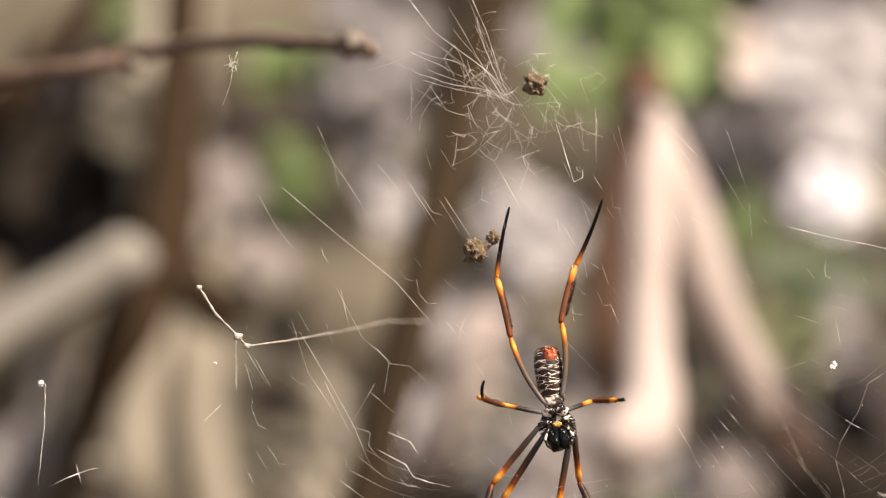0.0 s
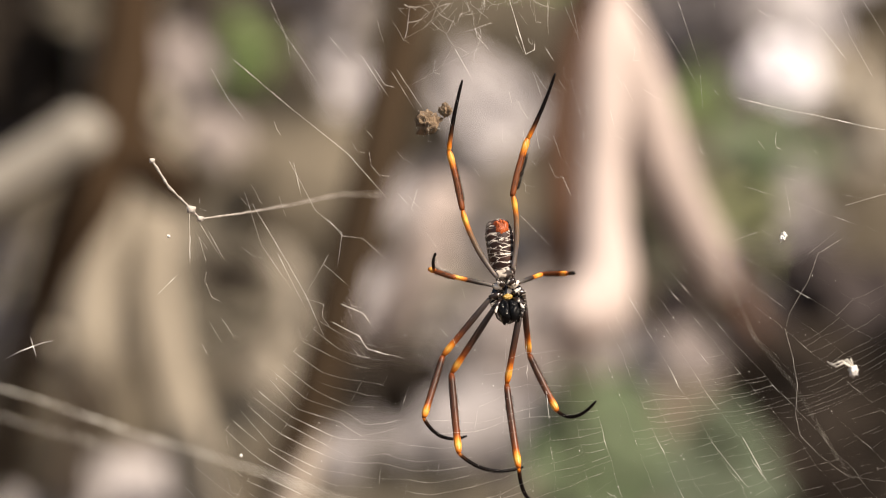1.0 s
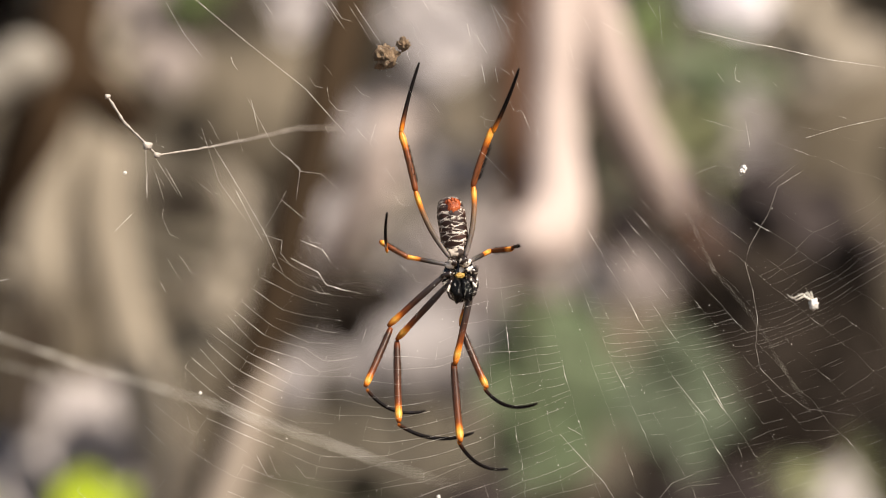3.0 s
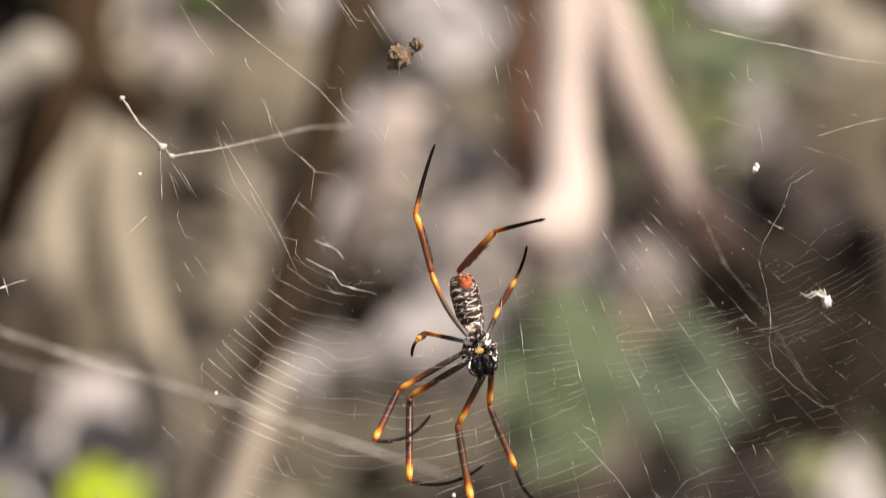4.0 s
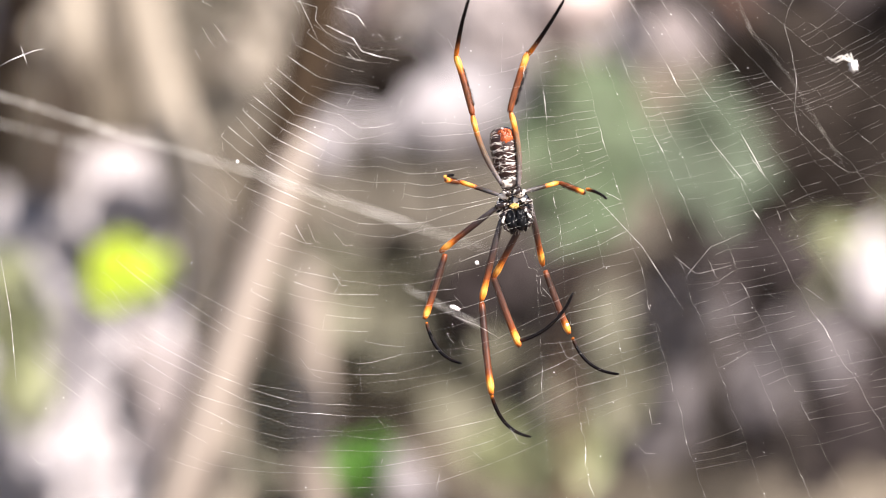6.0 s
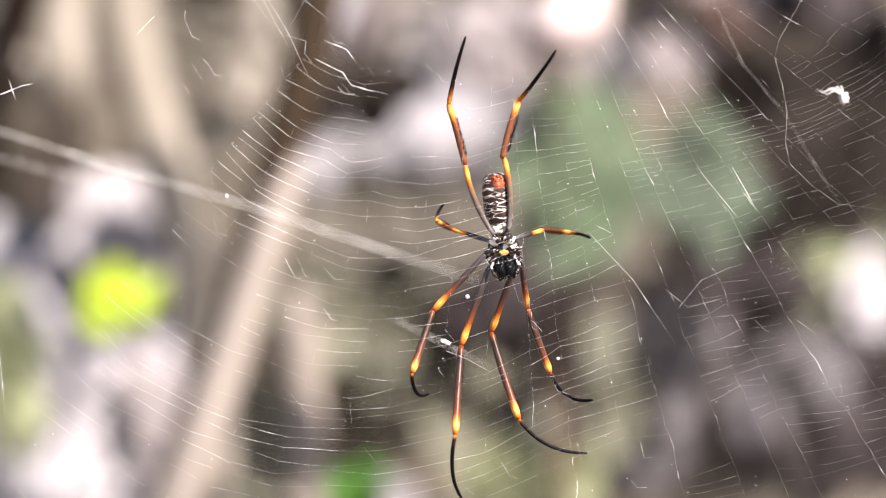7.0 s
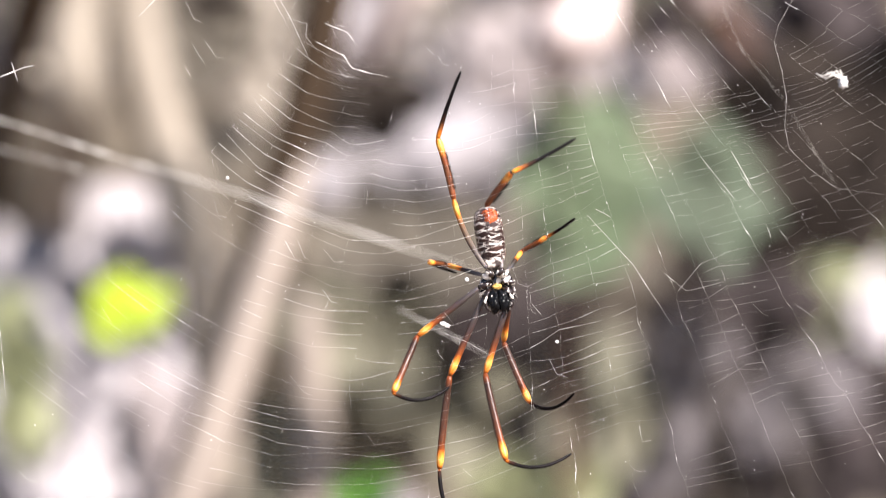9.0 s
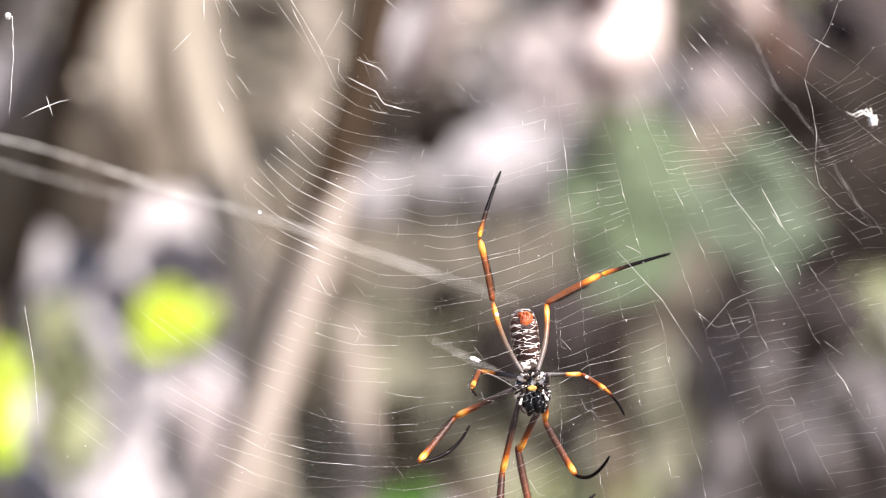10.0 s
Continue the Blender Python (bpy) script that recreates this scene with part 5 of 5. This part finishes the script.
        tube(bm, [(x * MM, -1.6 * MM, (z - 0.6) * MM), (x * MM, -2.3 * MM, z * MM), (x * MM, -2.5 * MM, (z + 0.5) * MM)], [0.42 * MM, 0.36 * MM, 0.14 * MM], 8)
        part("spinneret", bm, SPINNERET, abdomen)
    bm = bmesh.new()
    blob(bm, (0, -1.55 * MM, 4.5 * MM), (1.9 * MM, 0.75 * MM, 1.5 * MM), 6, 0.25, 2, 4)
    part("genital_plate", bm, PLATE, abdomen, "cream plate with dark spots")
    bm = bmesh.new()
    tube(bm, [(0, 0.5 * MM, 1.0 * MM), (0, 0.5 * MM, 3.0 * MM)], [0.6 * MM, 0.6 * MM], 10)
    part("waist", bm, COXA, root)
    # head and chest
    bm = bmesh.new()
    blob(bm, (0, 1.3 * MM, -2.0 * MM), (4.1 * MM, 1.8 * MM, 4.8 * MM), 2, 0.12, 1.5, 4)
    part("carapace", bm, CARAPACE, root, "black carapace with silvery patches and painted white highlights")
    bm = bmesh.new()
    lathe(bm, [(-2.6 * MM, 0.4 * MM), (-2.0 * MM, 0.9 * MM), (-0.8 * MM, 1.35 * MM), (0.6 * MM, 1.2 * MM), (1.8 * MM, 0.7 * MM), (2.4 * MM, 0.25 * MM)], (0, -0.45 * MM), 0.6, 18)
    part("sternum", bm, COXA, root)
    bm = bmesh.new()
    blob(bm, (0, -1.15 * MM, -0.9 * MM), (1.05 * MM, 0.36 * MM, 0.6 * MM), 7, 0.4, 2, 3)
    part("yellow_spot", bm, STERNUM, root, "dull yellow breast spot")
    bm = bmesh.new()
    blob(bm, (0, -1.2 * MM, -2.2 * MM), (0.8 * MM, 0.5 * MM, 0.75 * MM), 8, 0.2, 2, 3)
    part("lower_lip", bm, JAW, root)
    for s in (-1, 1):
        bm = bmesh.new()
        blob(bm, (s * 1.0 * MM, -1.35 * MM, -4.1 * MM), (1.6 * MM, 1.75 * MM, 2.7 * MM), 3 + s, 0.3, 1.6, 4)
        jaw = part("jaw", bm, JAW, root, "glossy black jaw")
        bm = bmesh.new()
        tube(bm, [(s * 1.3 * MM, -2.0 * MM, -5.9 * MM), (s * 0.7 * MM, -2.4 * MM, -5.4 * MM), (s * 0.2 * MM, -2.3 * MM, -4.6 * MM)], [0.28 * MM, 0.2 * MM, 0.05 * MM], 8)
        part("fang", bm, JAW, jaw)
        bm = bmesh.new()
        pts = [(s * 1.3, -1.2, -1.4), (s * 2.4, -2.1, -2.2), (s * 3.1, -2.2, -3.8), (s * 2.8, -2.4, -5.4), (s * 2.1, -2.6, -6.3)]
        tube(bm, [Vector(p) * MM for p in pts], [0.36 * MM, 0.4 * MM, 0.36 * MM, 0.34 * MM, 0.14 * MM], 10)
        part("feeler", bm, COXA, root, "short grey feeler beside the jaws")
        for leg, (hx, hy, hz) in HIPS.items():
            bm = bmesh.new()
            a = Vector((s * hx * 0.3, hy * 0.6 - 0.3, hz * 0.55 + 0.2))
            b = Vector((s * hx, hy - 0.1, hz))
            m = a.lerp(b, 0.6) + Vector((0, -0.45, 0))
            e = b + (b - a).normalized() * 0.6
            tube(bm, [a * MM, a.lerp(m, 0.6) * MM, m * MM, b * MM, e * MM], [0.4 * MM, 0.74 * MM, 0.8 * MM, 0.68 * MM, 0.45 * MM], 12)
            part("hip", bm, COXA, root, "grey and cream hip joint")
    rng = random.Random(3)
    bm = bmesh.new()
    for i in range(230):
        a = rng.uniform(0, 2 * math.pi)
        rim = Vector((4.0 * math.cos(a) * rng.uniform(0.55, 1.0), rng.uniform(-1.4, 0.2), -2.2 + 4.4 * math.sin(a) * rng.uniform(0.6, 1.0)))
        out = Vector((math.cos(a), rng.uniform(-1.0, 0.1), math.sin(a))).normalized()
        tip = rim + (out + Vector((0, 0, -0.5))) * rng.uniform(0.35, 0.9)
        tube(bm, [rim * MM, (rim.lerp(tip, 0.5) + Vector((0, -0.05, 0))) * MM, tip * MM], [0.04 * MM, 0.03 * MM, 0.008 * MM], 3, False)
    tagged(part("hairs", bm, HAIR, root, "short pale hairs round the head"), kind="stuff")
    segs = {}
    for leg in ("4L", "4R", "3L", "3R", "2L", "2R", "1L", "1R"):
        k = leg[0]
        (lf, lt, lm), (wf, wt, wm) = LENGTHS[k], THICK[k]
        fm = {"4": FEMUR_HIND, "3": FEMUR_SHORT}.get(k, FEMUR_DARK)
        tm = TIBIA_HIND if k in "34" else TIBIA
        seed = ord(leg[1]) + int(k)
        femur = segment("femur", lf, wf * 0.75, wf, wf * 0.9, 0.055 if k == "4" else 0.015, fm, root, 10, 0.16)
        part("bristles", bristles(lf, wf, 40, seed, 0.35, None, 0.08, 0.8, 0.055 if k == "4" else 0.015), BRISTLE, femur)
        tibia = segment("tibia", lt, wt * 0.85, wt, wt * 0.9, -0.015 if k == "4" else 0.01, tm, root, 10, 0.12)
        part("bristles", bristles(lt, wt, 380 if k == "4" else 190, seed + 9, 0.85 if k == "4" else 0.6,
                                  (math.pi if leg[1] == "L" else 0.0) if k == "4" else None, 0.12, 0.72), BRISTLE, tibia)
        hind = k == "4"
        foot = segment("metatarsus", lm, wm * (1.35 if hind else 1), wm * (1.15 if hind else 1), wm * 0.72, BOW[k], TARSUS_HIND if k in "34" else TARSUS, root)
        part("bristles", bristles(lm, wm, 120, seed + 17, 0.3, None, 0.02, 0.95, BOW[k]), BRISTLE, foot)
        segs[leg] = (femur, tibia, foot)
    return root, segs


def motions():
    def aim(a, b, ref):
        """A pose at a with +z towards b and +x as near ref as it goes."""
        z = (Vector(b) - Vector(a)).normalized()
        x = (Vector(ref) - z * z.dot(Vector(ref))).normalized()
        m = Matrix((x, z.cross(x), z)).transposed().to_4x4()
        return Matrix.Translation(Vector(a) * MM) @ m

    body, segs = spider()
    walk(body, [(t, pose(x, y, z, 0, lean, 0)) for t, x, y, z, lean in SPIDER_ROWS])

    def key_leg(leg, knees, ankles, tips):
        """Key one leg by its joints, in millimetres from the breast, at LEG_TIMES."""
        femur, tibia, foot = segs[leg]
        lf = LENGTHS[leg[0]][0]
        ref = (1.0 if leg[1] == "R" else -1.0, 0.1, 0.2) if leg[0] in "34" else (-0.4, 0.0, -1.0)
        rows = ([], [], [])
        for t, k, n, e in zip(LEG_TIMES, knees, ankles, tips):
            k, n, e = Vector(k), Vector(n), Vector(e)
            hx, hy, hz = HIPS[leg[0]]
            hip = Vector((hx if leg[1] == "R" else -hx, hy, hz))
            start = k - (k - hip).normalized() * lf
            for row, m in zip(rows, (aim(start, k, (1 if leg[1] == "R" else -1, 0, -0.2) if leg[0] == "4" else (0, 1, 0.1)), aim((k + n - (n - k).normalized() * LENGTHS[leg[0]][1]) / 2, n, ref), aim(n, e, ref))):
                if not row:
                    row.append((0.0, m))
                row.append((t, m))
        for ob, row in zip((femur, tibia, foot), rows):
            walk(ob, row)
    key_leg("4L",
            [(-7.6, -2.2, 20.0), (-6.9, -2.2, 19.4), (-7.7, -2.2, 19.0), (-7.9, -2.2, 19.3), (-6.0, -2.2, 20.1), (-6.2, -2.2, 19.3), (-6.5, -2.2, 20.2), (-5.9, -2.2, 20.8), (-6.0, -2.2, 21.1), (-6.4, -2.2, 19.2), (-6.3, -2.2, 19.8), (-6.1, -2.2, 20.2), (-7.4, -2.2, 19.3), (-7.8, -2.2, 19.9), (-6.9, -2.2, 20.1), (-6.4, -2.2, 20.2), (-6.1, -2.2, 19.5)],
            [(-8.8, -1.0, 33.6), (-8.9, -1.3, 33.2), (-9.6, -2.2, 33.4), (-10.0, -0.8, 32.5), (-6.0, -0.6, 33.3), (-6.5, -0.6, 32.5), (-6.7, -1.4, 34.2), (-6.3, -0.9, 34.4), (-7.6, -0.5, 34.1), (-7.4, -0.6, 32.3), (-8.3, -1.0, 33.3), (-7.8, -0.8, 33.5), (-9.2, -0.9, 32.7), (-9.4, -0.5, 32.8), (-8.5, -1.0, 33.7), (-7.5, -1.0, 33.8), (-7.2, -2.2, 34.4)],
            [(-3.7, -4.3, 48.8), (-4.5, -1.3, 49.0), (-6.2, -0.9, 49.4), (-5.0, -0.8, 48.4), (2.0, -0.6, 48.3), (2.1, -0.6, 47.7), (0.3, -7.2, 47.8), (-0.2, -7.0, 48.3), (-2.7, -10.6, 46.1), (-1.3, -3.6, 47.3), (-2.9, -7.0, 47.6), (-2.8, -5.9, 48.2), (-4.0, -4.9, 47.7), (-2.6, -4.7, 47.1), (-1.4, -6.1, 47.6), (-0.1, -6.1, 47.5), (-0.4, 3.1, 48.3)])
    key_leg("4R",
            [(4.2, -2.2, 21.9), (4.3, -2.2, 20.5), (5.0, -2.2, 21.2), (6.4, -2.2, 20.2), (1.1, 7.2, 16.9), (-0.1, 5.7, 17.7), (0.1, 4.7, 18.2), (1.2, 3.6, 18.7), (2.7, -2.2, 20.4), (2.6, 3.4, 18.7), (2.4, -2.2, 20.7), (2.8, -2.2, 21.2), (2.9, -2.2, 20.6), (5.9, -2.2, 20.6), (0.3, 6.7, 17.2), (-0.3, 7.3, 16.7), (5.8, 5.6, 17.2)],
            [(9.2, -0.4, 33.9), (8.5, -0.3, 32.6), (8.8, -0.6, 33.8), (10.4, -1.3, 33.5), (12.3, 1.7, 23.8), (10.1, -1.7, 24.4), (8.1, -3.2, 27.0), (8.4, -3.3, 28.8), (8.5, -0.6, 32.2), (7.9, -3.1, 30.2), (7.2, -0.1, 32.1), (7.6, -0.2, 32.8), (6.4, 0.3, 31.7), (11.1, -1.0, 33.2), (6.8, -4.1, 24.0), (9.3, -2.3, 21.0), (19.0, 3.6, 22.1)],
            [(17.2, -4.6, 47.5), (16.1, -0.3, 48.1), (14.6, -0.6, 49.2), (16.8, -1.3, 49.4), (23.9, -9.8, 23.4), (20.4, -13.7, 24.0), (18.8, 8.8, 29.8), (18.7, 8.5, 33.4), (18.1, -10.6, 40.9), (18.1, 5.9, 39.4), (16.3, -9.3, 42.2), (16.4, -8.8, 43.6), (14.8, -6.4, 44.0), (19.6, -4.9, 46.7), (21.9, -1.4, 29.5), (21.9, 8.2, 21.5), (35.3, 3.6, 24.8)])
    key_leg("3L",
            [(-12.4, -1.4, 5.5), (-12.1, -1.4, 5.7), (-12.9, -1.4, 5.8), (-12.3, -1.4, 5.4), (-11.3, 1.8, 5.6), (-10.5, 3.3, 5.9), (-10.7, 3.9, 4.4), (-11.7, -0.8, 6.0), (-10.9, 1.9, 6.3), (-10.3, 4.5, 4.1), (-11.0, 2.5, 5.6), (-11.1, -0.4, 7.0), (-10.2, 3.1, 6.6), (-10.3, -1.4, 8.5), (-10.5, 3.7, 5.3), (-11.6, 2.1, 4.4), (-11.2, 3.0, 4.3)],
            [(-15.6, 0.5, 7.2), (-15.2, 0.5, 7.4), (-16.1, 0.5, 7.7), (-15.5, 0.5, 6.9), (-15.3, -4.3, 5.5), (-12.9, -3.5, 4.9), (-12.8, -3.1, 4.9), (-14.4, -7.6, 6.0), (-14.0, -4.3, 8.4), (-13.8, -1.4, 6.6), (-14.0, -3.7, 8.0), (-13.9, -6.5, 10.0), (-13.0, -2.7, 10.1), (-12.6, 0.2, 12.9), (-14.4, -2.3, 6.7), (-14.7, -4.3, 2.7), (-13.2, -3.4, 1.4)],
            [(-14.8, -9.0, 10.5), (-14.5, -8.9, 10.8), (-15.8, -8.9, 11.2), (-14.9, -8.9, 10.3), (-19.1, 4.9, 4.5), (-14.9, 5.8, 1.5), (-13.6, 6.6, 2.2), (-12.2, 1.9, 3.4), (-11.8, 5.3, 10.2), (-11.4, -10.7, 9.5), (-12.0, 5.6, 11.2), (-11.8, 2.5, 14.1), (-11.3, 6.4, 14.1), (-11.7, -7.6, 19.2), (-8.5, 5.0, 3.1), (-17.5, 4.8, -0.7), (-12.8, 6.3, -1.5)])
    key_leg("3R",
            [(8.9, 6.2, 3.6), (10.5, 4.3, 4.1), (10.2, 4.5, 4.6), (8.3, 6.7, 3.5), (7.6, 5.8, 6.8), (7.0, 5.7, 7.5), (7.6, 7.2, 2.8), (11.2, 3.3, -0.1), (10.9, 4.1, 2.8), (10.2, 5.0, 0.8), (9.8, 5.4, 2.8), (9.1, 6.0, 3.8), (10.2, 4.9, 3.5), (4.7, 8.1, 4.5), (6.8, 6.8, 5.8), (8.3, 5.7, 6.1), (11.6, 2.7, 0.4)],
            [(14.3, 1.4, 2.7), (16.0, -0.6, 4.6), (15.8, -0.1, 5.3), (13.3, 1.5, 2.5), (12.3, 2.6, 11.3), (12.3, 5.7, 13.1), (14.0, 4.7, 0.5), (17.5, 3.3, -4.2), (15.5, -1.3, 1.0), (14.8, -0.6, -0.5), (15.7, 1.2, 1.6), (16.6, 6.0, 3.5), (17.7, 4.9, 3.3), (11.4, 5.3, 4.5), (12.9, 3.8, 8.4), (14.6, 5.7, 11.4), (16.5, -1.2, -3.5)],
            [(15.0, -8.6, 2.0), (17.6, -10.5, 4.4), (17.2, -10.1, 5.3), (13.7, -8.5, 0.9), (15.8, -5.2, 16.7), (16.1, -1.2, 19.4), (23.6, 3.4, -2.6), (22.8, -4.0, -8.7), (19.0, -10.5, -1.1), (18.7, -9.7, -2.3), (19.1, -8.2, 0.5), (20.5, -3.3, 3.5), (22.7, -3.8, 3.2), (15.7, -3.8, 5.2), (19.3, -3.3, 11.9), (21.3, 0.8, 17.2), (19.4, -9.3, -8.7)])
    key_leg("2L",
            [(-16.3, 2.8, -12.1), (-16.0, 4.5, -11.8), (-15.9, 6.2, -10.9), (-16.6, 3.0, -11.7), (-18.2, 7.3, -5.9), (-19.8, 4.4, -5.2), (-19.8, 4.4, -5.0), (-18.8, 7.1, -4.7), (-16.8, 2.0, -11.7), (-16.9, -0.8, -13.0), (-17.2, -0.8, -12.0), (-17.7, 3.6, -10.0), (-17.4, 4.9, -9.8), (-18.6, -0.8, -10.5), (-19.2, -0.8, -9.5), (-19.1, 3.3, -7.6), (-18.4, 7.0, -5.9)],
            [(-22.3, -2.4, -25.4), (-21.5, -1.9, -24.8), (-20.8, 1.1, -24.7), (-22.9, -2.6, -24.7), (-26.2, -0.7, -16.5), (-27.6, -5.3, -14.5), (-28.7, -6.3, -11.9), (-28.3, -2.4, -12.4), (-23.0, 2.0, -26.2), (-24.0, -2.9, -26.6), (-23.3, -7.3, -24.6), (-24.6, -0.9, -23.1), (-23.9, -1.0, -22.6), (-24.9, -8.8, -22.2), (-26.0, -9.4, -20.5), (-27.2, -6.8, -16.3), (-27.4, -2.8, -13.7)],
            [(-13.2, 7.4, -30.7), (-12.9, -11.8, -30.6), (-12.4, -10.2, -27.4), (-13.3, 5.8, -31.2), (-14.3, -8.8, -15.9), (-14.0, -1.0, -12.2), (-15.5, -6.3, -6.2), (-16.9, 4.5, -7.0), (-19.5, -8.1, -35.8), (-22.2, 9.1, -33.4), (-20.4, 4.7, -30.7), (-17.7, -11.1, -30.5), (-14.0, -9.6, -28.6), (-14.6, 0.4, -26.1), (-13.6, -2.2, -21.6), (-15.9, 1.9, -14.5), (-15.2, 1.4, -7.6)])
    key_leg("2R",
            [(3.4, 9.2, -14.1), (3.2, 9.2, -14.1), (4.3, 9.2, -11.7), (0.6, 9.2, -12.8), (-1.6, 9.2, -11.7), (-0.5, 9.2, -13.6), (2.0, 6.6, -16.3), (3.4, 6.2, -16.6), (4.6, 7.8, -15.7), (3.4, 3.1, -17.6), (4.2, 9.2, -14.8), (3.5, 8.8, -15.2), (2.3, 9.2, -13.9), (0.4, 9.2, -14.4), (-0.1, 9.2, -14.3), (0.9, 9.2, -12.3), (1.9, 9.2, -9.9)],
            [(7.9, 3.9, -27.9), (8.1, 0.7, -26.1), (10.1, 2.0, -24.2), (4.9, 2.2, -25.9), (1.3, 9.2, -28.0), (1.9, 7.7, -28.9), (6.4, 6.6, -31.3), (9.1, 6.2, -33.0), (7.9, 7.8, -33.0), (7.1, 3.1, -33.0), (7.7, 9.2, -30.0), (6.6, 4.4, -29.7), (6.4, 3.4, -27.7), (3.4, 6.1, -29.3), (3.8, 3.2, -28.1), (4.5, 2.4, -25.8), (7.1, 0.8, -21.8)],
            [(16.2, -7.8, -26.7), (16.6, -10.6, -23.6), (15.1, -10.0, -18.8), (14.3, -8.3, -23.5), (8.4, 4.3, -39.4), (8.4, 0.5, -39.4), (18.9, 6.6, -45.1), (22.2, 6.2, -44.1), (15.2, -1.5, -41.2), (14.3, -7.1, -40.2), (15.9, -0.9, -35.9), (15.1, -6.7, -33.0), (15.8, -7.4, -28.9), (13.0, -4.5, -29.3), (13.5, -7.2, -26.4), (12.9, -8.6, -21.7), (15.0, -10.3, -17.2)])
    key_leg("1L",
            [(-14.8, 6.0, -16.2), (-14.0, 8.6, -15.3), (-12.9, 9.4, -13.8), (-15.5, 8.7, -13.7), (-16.5, 9.4, -10.4), (-17.7, 9.4, -7.4), (-15.1, 3.7, -16.8), (-12.3, -0.6, -19.9), (-10.6, -0.6, -21.1), (-12.8, -0.6, -20.7), (-11.8, -0.6, -20.5), (-13.7, 3.8, -17.9), (-13.0, 5.1, -17.9), (-13.6, -0.6, -18.9), (-13.2, -0.6, -19.3), (-12.2, 4.4, -18.6), (-9.4, 4.1, -20.0)],
            [(-15.5, -4.7, -34.3), (-14.3, -1.5, -33.7), (-12.2, -1.4, -31.8), (-16.6, -1.6, -32.1), (-20.0, -2.2, -27.7), (-22.2, -0.3, -25.5), (-22.3, 3.7, -37.1), (-18.3, -5.6, -39.4), (-11.4, -5.2, -41.6), (-15.3, -6.0, -40.9), (-15.4, -10.0, -39.0), (-18.2, -5.0, -36.4), (-17.0, -3.5, -36.6), (-19.7, -8.7, -37.3), (-18.4, -0.6, -39.8), (-17.7, -5.3, -36.4), (-12.4, -7.9, -34.5)],
            [(-1.4, 3.7, -39.3), (-0.2, -10.2, -37.9), (-1.0, -13.4, -32.2), (-1.5, -8.5, -36.2), (-2.9, -2.2, -29.0), (-5.0, -0.3, -26.0), (-22.4, -5.2, -51.7), (-19.1, 6.4, -50.9), (-3.3, 3.6, -53.9), (-8.2, 4.3, -52.7), (-15.6, -2.4, -54.4), (-16.0, 7.0, -47.9), (-12.0, 4.5, -50.9), (-15.7, 0.8, -51.0), (-16.5, -12.6, -46.8), (-17.2, 6.7, -45.5), (-12.5, 4.1, -44.8)])
    key_leg("1R",
            [(-2.7, 3.8, -20.3), (1.0, -0.6, -22.0), (-0.6, 8.6, -19.0), (-3.1, -0.6, -21.0), (-7.1, 5.8, -17.6), (-8.6, 6.3, -16.2), (-8.3, 8.4, -15.2), (-7.9, 9.4, -14.3), (-6.9, 7.0, -17.1), (-7.2, 8.7, -15.9), (-4.7, 6.0, -18.8), (-0.7, -0.6, -22.9), (-3.4, -0.6, -20.7), (-4.9, -0.6, -20.7), (-5.3, -0.6, -20.0), (-5.2, 6.3, -18.4), (-5.0, 9.4, -16.1)],
            [(-2.7, -5.4, -39.3), (3.1, -5.1, -42.4), (0.7, 3.1, -39.3), (-2.9, -9.5, -40.0), (-9.1, -6.2, -31.5), (-9.8, -5.7, -32.5), (-7.8, -1.4, -33.9), (-6.5, -1.3, -32.3), (-3.9, -5.0, -30.7), (-3.2, -3.1, -32.8), (-0.9, -0.5, -38.4), (2.0, -5.6, -43.1), (-2.0, -7.3, -40.6), (-3.7, -7.6, -40.5), (-3.4, -10.2, -38.7), (-5.8, -5.7, -34.4), (-3.9, -2.6, -29.1)],
            [(0.5, 6.6, -46.6), (9.5, 6.9, -52.8), (10.8, -8.9, -44.8), (10.0, -1.9, -48.4), (-0.5, 5.8, -38.7), (0.7, 6.3, -36.2), (6.9, -9.9, -32.0), (8.2, -9.2, -28.2), (10.2, -3.4, -21.1), (11.8, 0.3, -25.4), (14.7, -0.5, -48.6), (16.2, -5.6, -53.9), (11.1, 2.3, -46.0), (9.7, 2.3, -44.2), (11.3, -1.6, -40.3), (7.3, 5.1, -36.5), (11.1, 5.4, -27.3)])


motions()
